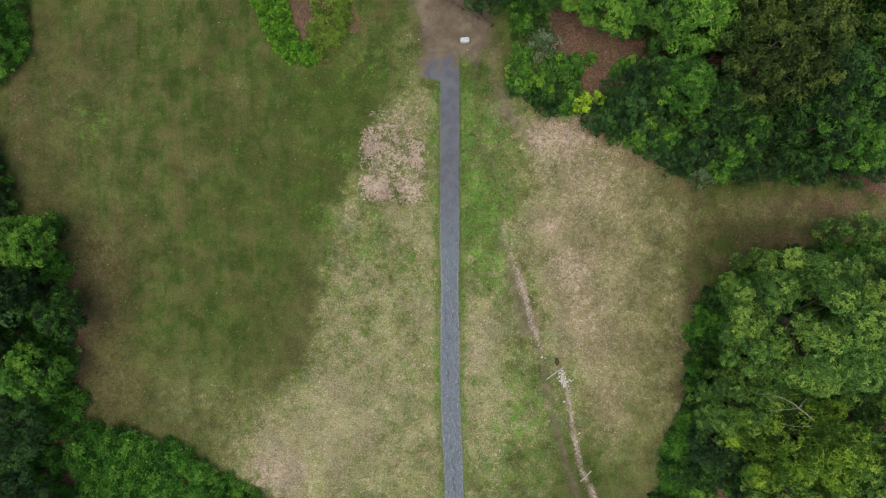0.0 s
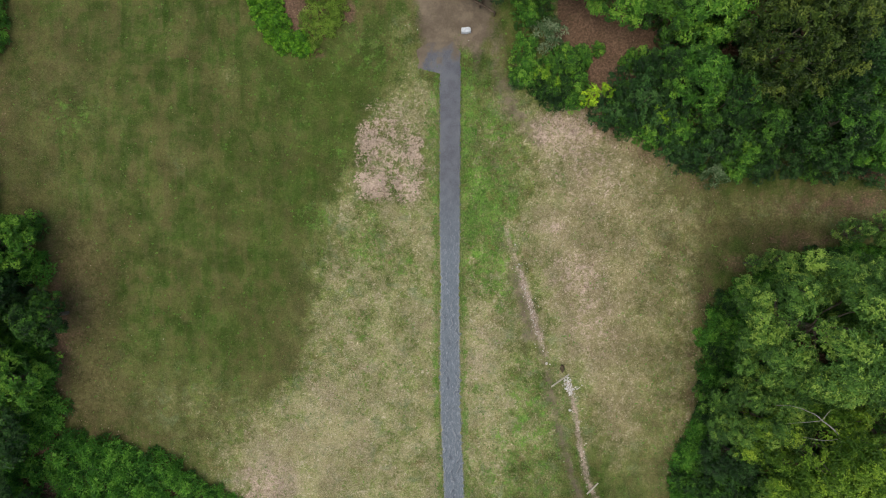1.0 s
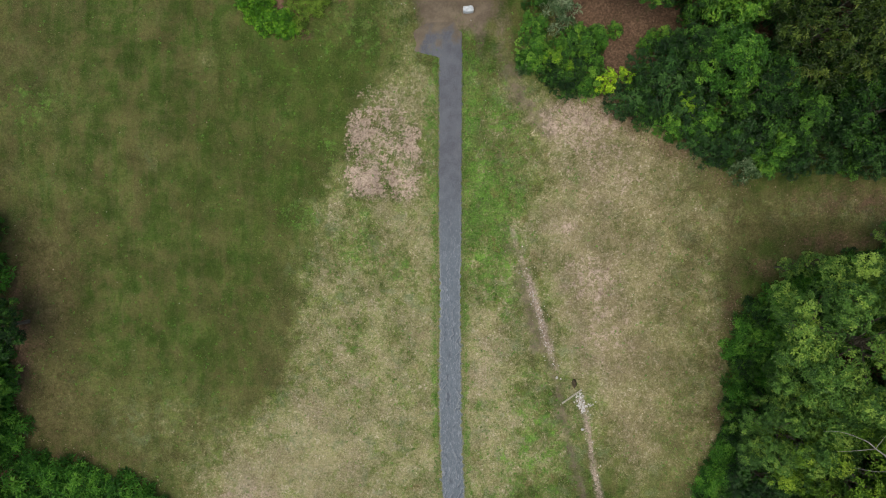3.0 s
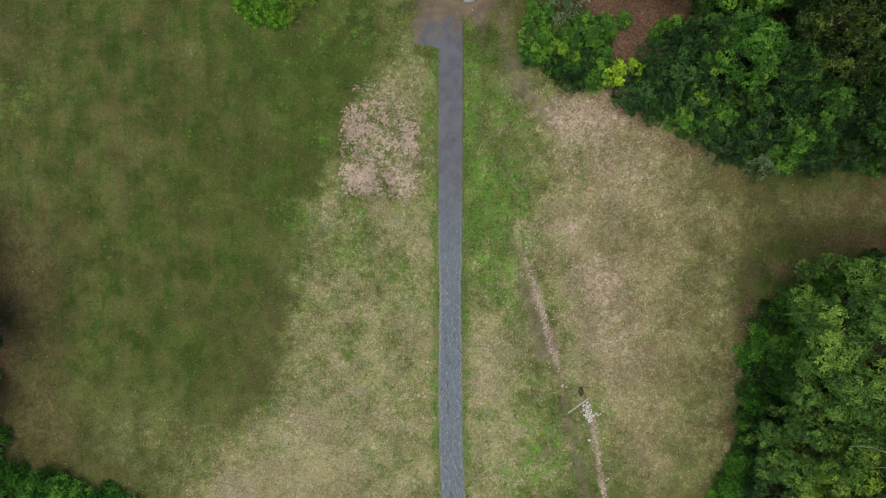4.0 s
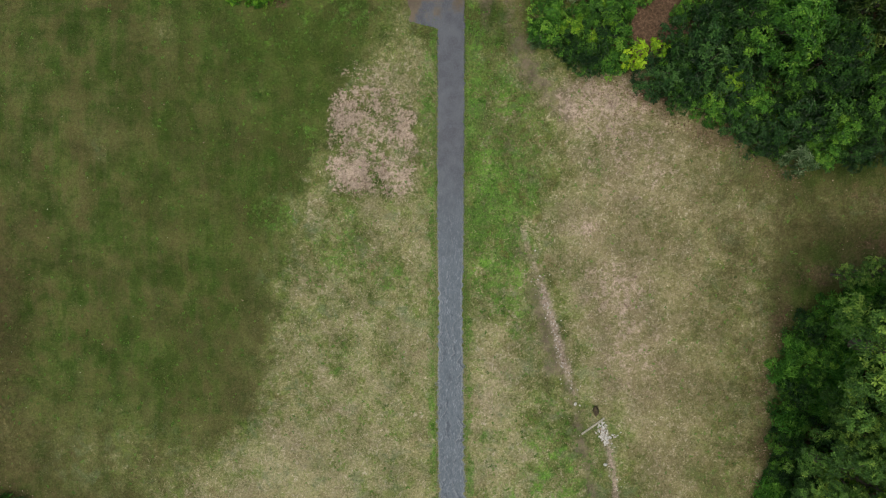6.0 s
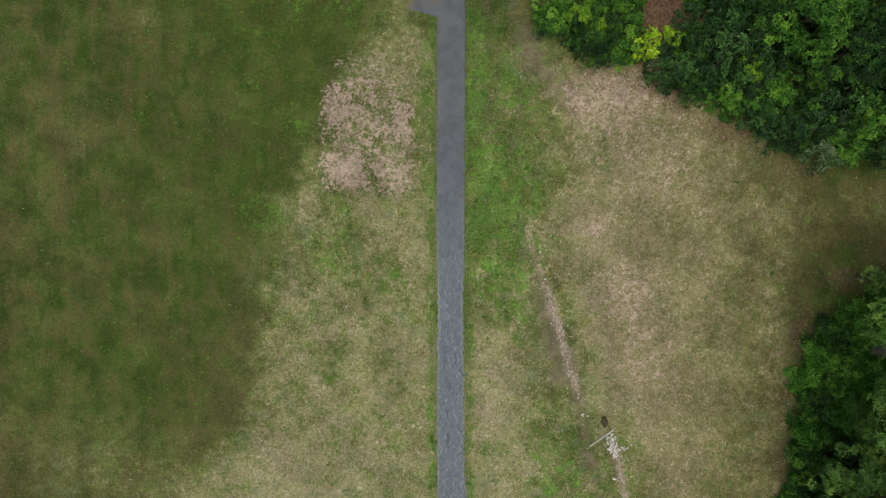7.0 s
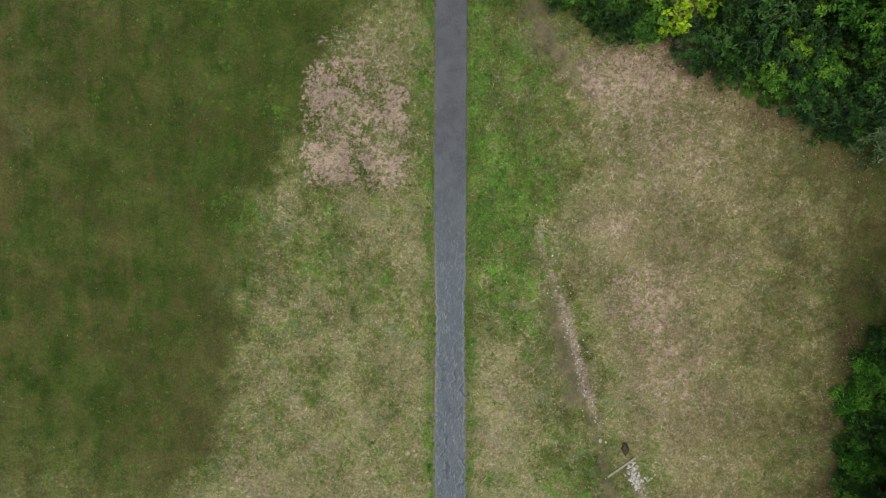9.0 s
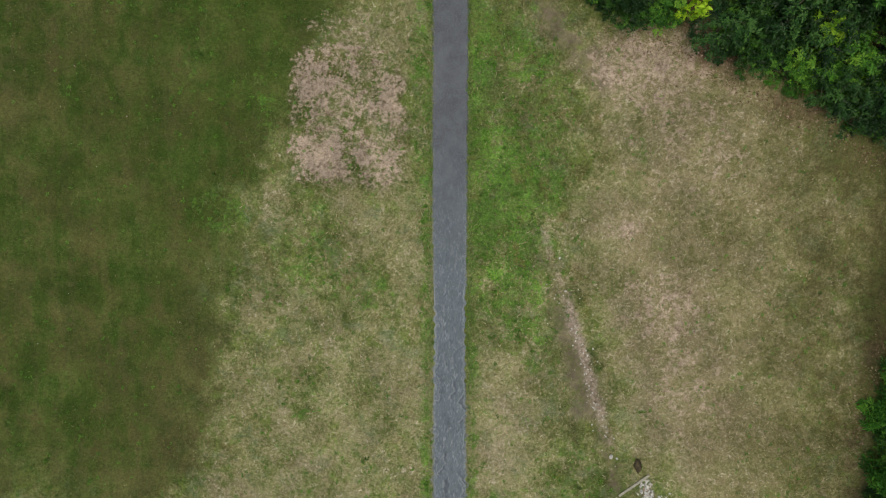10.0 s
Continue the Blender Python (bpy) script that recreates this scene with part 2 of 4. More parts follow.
def asphalt_material():
    mat, nt, bsdf = nodes_of("worn_asphalt")
    mid = noise_tex(nt, 1.2, 5)
    fine = noise_tex(nt, 14.0, 4, rough=0.7)
    grit = noise_tex(nt, 70.0, 2, rough=0.7)
    geo = nt.nodes.new("ShaderNodeNewGeometry")
    split = nt.nodes.new("ShaderNodeSeparateXYZ")
    nt.links.new(geo.outputs["Position"], split.inputs[0])
    wander = calc(nt, "ADD", noise_tex(nt, 0.5, 2, stretch=(0.5, 0.9, 1)), calc(nt, "MULTIPLY", noise_tex(nt, 2.2, 3, stretch=(0.8, 0.8, 1)), 0.28))
    steps = calc(nt, "FRACT", calc(nt, "ADD", calc(nt, "MULTIPLY", split.outputs["X"], 1.7), calc(nt, "MULTIPLY", wander, 2.3)))
    wrinkle = ramp(nt, calc(nt, "ABSOLUTE", calc(nt, "SUBTRACT", steps, 0.5)), 0.02, 0.10, 1.0, 0.0)
    groove = ramp(nt, calc(nt, "ABSOLUTE", calc(nt, "SUBTRACT", steps, 0.68)), 0.02, 0.20, 1.0, 0.0)
    worn = ramp(nt, attr(nt, "silt"), 0.12, 0.60, 0.10, 1.0)
    col = blend(nt, worn, blend(nt, ramp(nt, mid, 0.1, 0.9), (0.104, 0.105, 0.126), (0.145, 0.148, 0.172)), blend(nt, ramp(nt, mid, 0.1, 0.9), (0.080, 0.096, 0.122), (0.122, 0.144, 0.176)))
    col = blend(nt, calc(nt, "MULTIPLY", ramp(nt, fine, 0.3, 0.9), 0.35), col, (0.185, 0.205, 0.235))
    col = blend(nt, calc(nt, "MULTIPLY", ramp(nt, grit, 0.5, 1.0), 0.35), col, (0.06, 0.065, 0.08))
    col = blend(nt, calc(nt, "MULTIPLY", ramp(nt, attr(nt, "silt"), 0.12, 0.55), 0.45), col, (0.195, 0.228, 0.268))
    silt = calc(nt, "MULTIPLY", ramp(nt, attr(nt, "silt"), 0.45, 0.80), ramp(nt, noise_tex(nt, 1.1, 5, offset=(9, 4, 0)), 0.36, 0.65))
    brush = noise_tex(nt, 4.2, 7, stretch=(2.0, 0.75, 1), warp=1.2, rough=0.72)
    col = blend(nt, calc(nt, "MULTIPLY", ramp(nt, brush, 0.5, 1.0), calc(nt, "MULTIPLY", worn, 0.95)), col, (0.33, 0.357, 0.405))
    col = blend(nt, calc(nt, "MULTIPLY", ramp(nt, brush, 0.45, 0.0), calc(nt, "MULTIPLY", worn, 0.95)), col, (0.075, 0.088, 0.115))
    col = blend(nt, calc(nt, "MULTIPLY", calc(nt, "MULTIPLY", groove, silt), 0.55), col, (0.065, 0.075, 0.10))
    col = blend(nt, calc(nt, "MULTIPLY", calc(nt, "MULTIPLY", wrinkle, silt), 0.62), col, (0.28, 0.30, 0.33))
    edge = calc(nt, "ADD", calc(nt, "MULTIPLY", attr(nt, "edge"), ramp(nt, attr(nt, "sand"), 0.0, 0.4, 1.0, 0.0)), calc(nt, "MULTIPLY", calc(nt, "SUBTRACT", fine, 0.5), 0.9))
    col = blend(nt, calc(nt, "MULTIPLY", ramp(nt, edge, 0.25, 0.95), calc(nt, "MULTIPLY", worn, 0.70)), col, (0.31, 0.33, 0.36))
    sand = calc(nt, "ADD", attr(nt, "sand"), calc(nt, "MULTIPLY", calc(nt, "SUBTRACT", mid, 0.5), 0.7))
    dust = blend(nt, ramp(nt, noise_tex(nt, 1.15, 8, rough=0.68, offset=(3.1, 8.7, 0)), 0.1, 0.9), SOIL_DARK, SOIL)
    col = blend(nt, ramp(nt, sand, 0.3, 0.8), col, dust)
    nt.links.new(col, bsdf.inputs["Base Color"])
    matte(bsdf, 0.85, 0.3)
    relief(nt, bsdf, calc(nt, "ADD", fine, grit), 0.5, 0.015)
    return mat


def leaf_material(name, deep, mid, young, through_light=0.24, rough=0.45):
    """Leaves: tone runs from painted-in shade below to young shoots, each leaf differing."""
    mat, nt, bsdf = nodes_of(name)
    geo = nt.nodes.new("ShaderNodeNewGeometry")
    info = nt.nodes.new("ShaderNodeObjectInfo")
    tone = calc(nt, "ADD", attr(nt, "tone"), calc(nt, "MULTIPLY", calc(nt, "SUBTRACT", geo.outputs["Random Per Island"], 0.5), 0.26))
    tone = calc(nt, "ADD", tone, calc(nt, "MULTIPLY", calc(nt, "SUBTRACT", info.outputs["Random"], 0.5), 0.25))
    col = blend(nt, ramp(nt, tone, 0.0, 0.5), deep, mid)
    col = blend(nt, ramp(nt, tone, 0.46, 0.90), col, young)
    nt.links.new(col, bsdf.inputs["Base Color"])
    matte(bsdf, rough, 0.3)
    lucent = nt.nodes.new("ShaderNodeBsdfTranslucent")
    nt.links.new(col, lucent.inputs["Color"])
    mix = nt.nodes.new("ShaderNodeMixShader")
    mix.inputs[0].default_value = through_light
    nt.links.new(bsdf.outputs[0], mix.inputs[1])
    nt.links.new(lucent.outputs[0], mix.inputs[2])
    nt.links.new(mix.outputs[0], nt.nodes["Material Output"].inputs["Surface"])
    return mat


def blade_material():
    mat, nt, bsdf = nodes_of("grass_blades")
    geo = nt.nodes.new("ShaderNodeNewGeometry")
    r = geo.outputs["Random Per Island"]
    col = blend(nt, r, TURF, (0.105, 0.125, 0.020))
    col = blend(nt, attr(nt, "lush"), col, blend(nt, r, LUSH_DARK, (0.15, 0.28, 0.045)))
    col = blend(nt, attr(nt, "dry"), col, blend(nt, r, STRAW_DARK, (0.47, 0.41, 0.25)))
    nt.links.new(col, bsdf.inputs["Base Color"])
    matte(bsdf, 0.7, 0.2)
    return mat


def straw_material():
    mat, nt, bsdf = nodes_of("straw")
    geo = nt.nodes.new("ShaderNodeNewGeometry")
    col = blend(nt, geo.outputs["Random Per Island"], (0.30, 0.26, 0.13), (0.50, 0.43, 0.28))
    nt.links.new(col, bsdf.inputs["Base Color"])
    matte(bsdf, 0.7, 0.25)
    return mat


def two_tone(name, a, b, scale, rough=0.85, bump=0.4, dist=0.01, spec=0.25, stretch=(1, 1, 1)):
    mat, nt, bsdf = nodes_of(name)
    n = noise_tex(nt, scale, 6, rough=0.65, stretch=stretch)
    m = noise_tex(nt, scale * 6, 3)
    col = blend(nt, ramp(nt, n, 0.3, 0.7), a, b)
    col = blend(nt, calc(nt, "MULTIPLY", ramp(nt, m, 0.5, 0.8), 0.4), col, tuple(0.45 * v for v in a))
    info = nt.nodes.new("ShaderNodeObjectInfo")
    col = blend(nt, calc(nt, "MULTIPLY", info.outputs["Random"], 0.35), col, tuple(0.6 * v for v in b))
    nt.links.new(col, bsdf.inputs["Base Color"])
    matte(bsdf, rough, spec)
    relief(nt, bsdf, calc(nt, "ADD", n, m), bump, dist)
    return mat


def scrap_material():
    """Fallen leaves and chips: browns that differ from piece to piece."""
    mat, nt, bsdf = nodes_of("fallen_leaves")
    geo = nt.nodes.new("ShaderNodeNewGeometry")
    r = geo.outputs["Random Per Island"]
    col = blend(nt, ramp(nt, r, 0.0, 0.6), (0.09, 0.055, 0.035), (0.22, 0.15, 0.095))
    col = blend(nt, ramp(nt, r, 0.7, 1.0), col, (0.42, 0.32, 0.25))
    nt.links.new(col, bsdf.inputs["Base Color"])
    matte(bsdf, 0.8, 0.2)
    return mat


M_MEADOW, M_ASPHALT, M_BLADE, M_SCRAP = meadow_material(), asphalt_material(), blade_material(), scrap_material()
M_STRAW = straw_material()
M_BARK = two_tone("bark", (0.11, 0.09, 0.07), (0.20, 0.17, 0.14), 6.0, stretch=(1, 1, 0.2), dist=0.03)
M_DEADWOOD = two_tone("bleached_wood", (0.27, 0.26, 0.24), (0.40, 0.38, 0.35), 9.0)
M_PLANK = two_tone("grey_plank", (0.36, 0.33, 0.27), (0.50, 0.47, 0.40), 12.0)
M_DARKWOOD = two_tone("dark_timber", (0.085, 0.06, 0.045), (0.17, 0.125, 0.09), 9.0)
M_RUBBLE = two_tone("pale_rubble", (0.50, 0.47, 0.45), (0.80, 0.77, 0.74), 7.0)
M_WHITE = two_tone("white_stone", (0.54, 0.57, 0.62), (0.70, 0.74, 0.79), 4.0)
M_STUMP = two_tone("rotten_wood", (0.06, 0.045, 0.03), (0.13, 0.10, 0.06), 9.0)
M_PETAL = two_tone("white_petals", (0.70, 0.68, 0.60), (0.85, 0.84, 0.75), 20.0)
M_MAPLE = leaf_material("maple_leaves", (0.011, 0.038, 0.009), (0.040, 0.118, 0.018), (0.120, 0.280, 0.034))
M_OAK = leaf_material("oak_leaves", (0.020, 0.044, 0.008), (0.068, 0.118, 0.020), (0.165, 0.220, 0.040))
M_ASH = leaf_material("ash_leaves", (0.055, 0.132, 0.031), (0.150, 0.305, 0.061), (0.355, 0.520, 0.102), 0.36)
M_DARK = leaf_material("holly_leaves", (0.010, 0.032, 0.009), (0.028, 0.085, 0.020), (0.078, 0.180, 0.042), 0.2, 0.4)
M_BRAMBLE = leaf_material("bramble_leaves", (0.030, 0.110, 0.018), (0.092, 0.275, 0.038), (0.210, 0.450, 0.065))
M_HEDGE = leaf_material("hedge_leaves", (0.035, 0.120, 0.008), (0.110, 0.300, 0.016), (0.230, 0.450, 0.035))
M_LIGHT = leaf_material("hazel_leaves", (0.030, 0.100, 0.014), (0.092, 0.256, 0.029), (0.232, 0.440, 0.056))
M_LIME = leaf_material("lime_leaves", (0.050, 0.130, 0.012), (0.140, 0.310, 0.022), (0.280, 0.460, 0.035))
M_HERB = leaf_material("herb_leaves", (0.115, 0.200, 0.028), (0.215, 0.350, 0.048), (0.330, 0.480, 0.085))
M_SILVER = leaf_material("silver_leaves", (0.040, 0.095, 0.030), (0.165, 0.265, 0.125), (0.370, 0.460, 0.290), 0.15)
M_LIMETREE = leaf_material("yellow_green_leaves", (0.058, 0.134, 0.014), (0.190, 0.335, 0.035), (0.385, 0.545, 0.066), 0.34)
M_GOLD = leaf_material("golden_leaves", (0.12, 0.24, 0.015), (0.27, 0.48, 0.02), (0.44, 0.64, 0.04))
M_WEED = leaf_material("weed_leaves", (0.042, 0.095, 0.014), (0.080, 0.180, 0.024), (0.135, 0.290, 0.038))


# ---- mesh helpers ----
rng = np.random.default_rng(7)


def mesh_of(name, verts, faces, mat, smooth=False, **fields):
    """A mesh from arrays: vertices, faces of one length, and floats for each vertex."""
    me = bpy.data.meshes.new(name)
    faces = np.asarray(faces, dtype=np.int32)
    k = faces.shape[1]
    me.vertices.add(len(verts))
    me.vertices.foreach_set("co", np.asarray(verts, dtype=np.float32).ravel())
    me.loops.add(faces.size)
    me.loops.foreach_set("vertex_index", faces.ravel())
    me.polygons.add(len(faces))
    me.polygons.foreach_set("loop_start", np.arange(0, faces.size, k, dtype=np.int32))
    me.polygons.foreach_set("use_smooth", np.full(len(faces), smooth))
    for key, values in fields.items():
        me.attributes.new(key, "FLOAT", "POINT").data.foreach_set("value", np.asarray(values, dtype=np.float32))
    me.update(calc_edges=True)
    me.materials.append(mat)
    return me


def part(name, me, parent, label=""):
    ob = new(name, me)
    ob.parent = parent
    if label:
        tagged(ob, label)
    return ob


def ground_z(x, y):
    """The lie of the land: a soft slope up to the wood, with a bank under its edge."""
    x, y = np.asarray(x, dtype=float), np.asarray(y, dtype=float)
    return (0.75 * np.tanh(y / 13) + 1.2 * np.exp(-((x - 17) / 8) ** 2 - ((y - 9) / 6.5) ** 2)
            + 0.5 * np.exp(-((x + 20) / 9) ** 2 - ((y - 8) / 8) ** 2))


def gz(x, y):
    return float(ground_z(x, y))


def blobs(x, y, spots):
    """Soft ellipses (x, y, half width, half height, weight), added up to 1 at most."""
    out = np.zeros_like(x)
    for cx, cy, rx, ry, w in spots:
        d = ((x - cx) / rx) ** 2 + ((y - cy) / ry) ** 2
        out = out + w * np.exp(-(d ** 1.4) * 0.8)
    return np.clip(out, 0, 1)


def slabs(x, y, spots):
    """Like blobs, but nearly square with firm edges."""
    out = np.zeros_like(x)
    for cx, cy, rx, ry, w in spots:
        d = ((x - cx) / rx) ** 4 + ((y - cy) / ry) ** 4
        out = out + w * np.exp(-d ** 2.0 * 0.7)
    return out


def near_line(x, y, line, half):
    """1 on a line of points, falling to 0 at about twice its half width."""
    best = np.full_like(x, 1e9)
    for (ax, ay), (bx, by) in zip(line, line[1:]):
        ux, uy = bx - ax, by - ay
        s = np.clip(((x - ax) * ux + (y - ay) * uy) / (ux * ux + uy * uy), 0, 1)
        best = np.minimum(best, np.hypot(x - ax - s * ux, y - ay - s * uy))
    return np.exp(-(best / half) ** 2 * 0.7)


def clumpy(x, y):
    """A soft wavering field between about -1 and 1."""
    return (np.sin(1.9 * x + 1.3 * np.sin(1.1 * y)) * np.sin(1.7 * y + 1.5 * np.sin(0.8 * x)) + np.sin(4.3 * x + 2.0 * np.sin(2.9 * y)) * np.sin(3.7 * y)) / 2


# ---- the plan ----
PATH_LINE = [
    (0.47, 19.87), (0.57, 13.75), (0.61, 9.0), (0.63, 5.0), (0.67, 0.7), (0.73, -5.2), (0.78, -9.65), (0.84, -12.58), (0.96, -15.5),
    (1.14, -18.43), (1.25, -21.45), (1.4, -27.19),
]
RUT_MAIN = [
    (5.22, 1.90), (5.81, -0.26), (6.45, -1.89), (7.0, -3.6), (7.42, -4.9), (7.78, -6.28), (8.2, -7.39), (8.65, -8.6),
]
RUT_LOW = [
    (10.41, -10.8), (10.81, -12.01), (11.23, -13.96), (11.39, -15.42), (11.8, -17.37), (12.21, -19.07), (12.95, -20.52),
    (13.5, -21.74),
]
RUT_SIDE = [
    (6.43, -2.82), (7.59, -6.2), (8.7, -9.59), (9.48, -13.48), (10.24, -16.4), (11.14, -19.32), (11.94, -21.51),
]
# where the dry ground ends and the lawn begins, west of the path
LAWN_EDGE = [
    (-21.6, -15.6), (-17.6, -18.0), (-14.7, -16.6), (-11.8, -14.0), (-8.8, -12.0), (-6.0, -11.6), (-3.3, -11.3), (0.0, -11.5),
    (1.7, -11.8), (3.6, -11.3), (4.4, -10.0), (5.5, -9.4), (7.1, -8.4), (10.0, -7.0), (12.0, -5.4), (14.0, -3.2), (16.0, -1.5),
]
# where the green strip beside the path gives way to the dry field, east of it
STRIP_EDGE = [
    (-20.0, 13.5), (-14.0, 11.8), (-10.0, 10.2), (-8.0, 9.0), (-5.0, 8.0), (-2.0, 6.8), (0.0, 6.1), (2.0, 6.0), (5.0, 6.3), (8.0, 6.6), (11.0, 6.2),
]
DRY_WEST = [
    (-4.37, -5.81, 5.79, 6.27, 0.10), (-4.33, -14.57, 6.3, 7.27, 0.20), (-12.55, -18.54, 5.34, 3.88, 0.42),
    (-2.64, 12.2, 2.08, 2.6, 0.24), (-3.3, 17.0, 1.5, 2.0, 0.22), (-3.94, 7.11, 2.95, 3.57, 0.10), (-2.5, 2.3, 2.2, 1.5, 0.20), (-7.6, 2.9, 0.8, 1.0, 0.25),
    (-1.0, -1.0, 0.9, 1.8, 0.22), (-0.9, -5.4, 1.0, 1.3, 0.30), (-2.6, -4.4, 1.6, 0.8, 0.12), (-8.6, -1.6, 2.0, 1.6, 0.12),
    (-9.18, -13.63, 3.4, 3.4, 0.22), (-30.47, 8.29, 7.11, 11.37, 0.1), (-18.5, -14.2, 6.0, 3.6, 0.16), (-20.9, 6.9, 1.5, 1.3, 0.12), (-16.9, 13.7, 0.9, 0.9, 0.18), (-25.64, -9.87, 7.74, 3.87, 0.1), (-9.0, -5.5, 1.8, 2.6, 0.10),
]
DRY_EAST = [
    (11.58, 7.6, 4.22, 3.28, 0.14), (13.47, 1.55, 4.76, 5.47, 0.13), (12.74, -5.67, 3.86, 6.75, 0.22), (3.36, -7.69, 1.93, 3.38, 0.30),
    (15.0, -10.51, 2.9, 5.81, 0.14), (2.94, -14.51, 2.42, 5.82, 0.25), (10.63, 9.47, 3.28, 1.64, 0.18), (8.96, 1.99, 1.91, 1.91, 0.2),
    (19.7, -8.0, 1.5, 8.0, 0.20), (30.42, 3.5, 9.54, 1.62, 0.2), (19.44, 1.12, 3.81, 2.86, 0.05), (3.98, 1.0, 3.35, 11.0, 0.16), (6.81, -13.5, 4.85, 7.76, 0.16),
]
LUSH_WEST = [
    (-3.5, -1.2, 1.5, 1.1, 0.42), (-6.0, 0.8, 1.7, 1.5, 0.36), (-10.3, 2.5, 1.5, 1.1, 0.34), (-7.4, -1.0, 2.0, 1.2, 0.22),
    (-6.4, -6.4, 0.9, 1.5, 0.20), (-5.81, -9.71, 3.39, 4.35, 0.10), (-0.62, 8.55, 0.66, 5.7, 0.5), (-6.0, 3.2, 0.7, 1.1, 0.30),
    (-12.46, 13.6, 4.25, 2.36, 0.16), (-10.56, 8.92, 2.84, 2.84, 0.14), (-29.97, 10.18, 2.6, 1.66, 0.3), (-18.36, -6.89, 5.31, 3.86, 0.10),
    (-26.11, -8.9, 2.9, 1.93, 0.15), (-5.88, 15.58, 2.84, 2.36, 0.30), (-8.0, 6.8, 0.9, 2.4, 0.22), (-11.2, 9.6, 0.6, 0.5, 0.18),
]
LUSH_EAST = [
    (4.74, -1.87, 1.25, 2.4, 0.25), (1.99, 8.57, 0.66, 6.65, 0.6), (3.47, 7.16, 2.37, 7.12, 0.37), (3.24, 2.9, 1.91, 2.86, 0.36),
    (3.0, -1.6, 1.6, 2.6, 0.36), (6.85, -17.41, 4.85, 4.37, 0.34), (7.77, -12.52, 2.91, 2.91, 0.22), (17.19, -1.77, 2.88, 5.75, 0.13),
    (17.98, -14.88, 2.43, 4.85, 0.2), (6.6, -9.6, 1.1, 1.5, 0.22), (9.6, 5.0, 0.5, 1.4, 0.28), (2.6, -11.2, 1.6, 1.6, 0.26),
    (5.2, -4.6, 1.2, 2.2, 0.20), (4.9, 5.2, 1.5, 5.5, 0.22),
]
DEEP = [
    (8.0, -10.6, 1.3, 1.6, 0.55), (9.3, -9.9, 0.5, 0.7, 0.8), (8.9, -13.2, 1.2, 1.6, 0.35),
    (-8.68, 9.89, 3.79, 7.1, 0.62), (-13.2, 1.82, 3.2, 5.25, 0.24), (-15.6, -4.44, 5.2, 3.85, 0.24),
    (-11.53, 14.09, 5.67, 2.83, 0.45), (-16.64, 6.48, 4.25, 5.66, 0.35), (8.79, -16.9, 1.46, 2.91, 0.3),
    (-20.79, -8.85, 5.32, 2.9, 0.3), (2.58, -12.08, 0.63, 0.68, 0.9), (2.98, 4.32, 0.95, 0.67, 0.5),
    (-10.78, 2.31, 1.43, 0.76, 0.4),
]
BROWN_AND_SHADE = [
    (-11.4, -4.5, 1.6, 4.5, 0.48), (-13.0, -9.8, 2.2, 2.8, 0.42),
    (3.5, 4.56, 0.67, 0.57, 0.6), (-31.88, 14.41, 5.68, 5.2, 0.45), (-33.92, 4.97, 3.33, 6.19, 0.45),
    # (-29.4, -5.5): brown turf, deepened to paint in the western trees' shade
    (-29.4, -5.5, 3.4, 7.72, 0.9), (-25.66, -12.79, 6.78, 2.91, 0.55), (-20.86, 6.91, 2.12, 1.88, 0.5),
    (-22.99, 0.3, 6.68, 2.86, 0.2), (29.48, 2.9, 10.49, 2.2, 0.62), (19.78, -7.56, 1.64, 9.66, 0.28),
    (17.76, -4.18, 3.37, 7.7, 0.4), (21.39, 0.66, 4.29, 2.39, 0.25), (18.0, -16.34, 1.94, 4.85, 0.3),
    (16.44, 2.98, 5.67, 2.84, 0.3), (-17.14, 13.53, 2.35, 1.88, 0.3), (6.94, 9.04, 1.89, 3.78, 0.35),
    (-15.97, -14.66, 4.37, 2.91, 0.3),
]
PINK_SLABS = [
    (-4.23, 7.0, 2.75, 3.15, 0.52), (-5.65, 4.95, 1.40, 1.05, 0.30), (-2.6, 4.75, 1.20, 0.95, 0.22), (-6.0, 8.8, 0.90, 1.25, 0.24),
    (-2.3, 8.0, 0.75, 1.20, 0.16), (-6.4, 6.5, 0.40, 0.42, -0.20), (-4.1, 5.2, 0.42, 0.85, -0.10), (-3.2, 9.0, 0.45, 0.60, -0.12),
    (-4.9, 8.0, 0.40, 0.36, -0.16), (-3.2, 6.4, 0.45, 0.42, -0.12), (-4.7, 9.4, 0.60, 0.40, -0.06),
]
PINK_SPOTS = [
    (-14.01, -19.03, 2.43, 1.94, 0.35), (9.71, 9.72, 2.35, 1.22, 0.42), (-4.44, 11.11, 2.37, 1.04, 0.3),
    (9.06, 1.75, 0.76, 0.67, 0.5), (10.97, -1.82, 2.16, 1.68, 0.28), (10.19, 8.08, 2.82, 1.88, 0.22),
    (12.58, 5.28, 2.82, 2.35, 0.14), (12.02, -5.68, 1.93, 2.89, 0.2), (-14.49, -20.01, 2.91, 1.94, 0.2),
    (-6.3, -8.74, 2.42, 2.9, 0.14), (3.37, -8.17, 0.97, 1.93, 0.2),
]
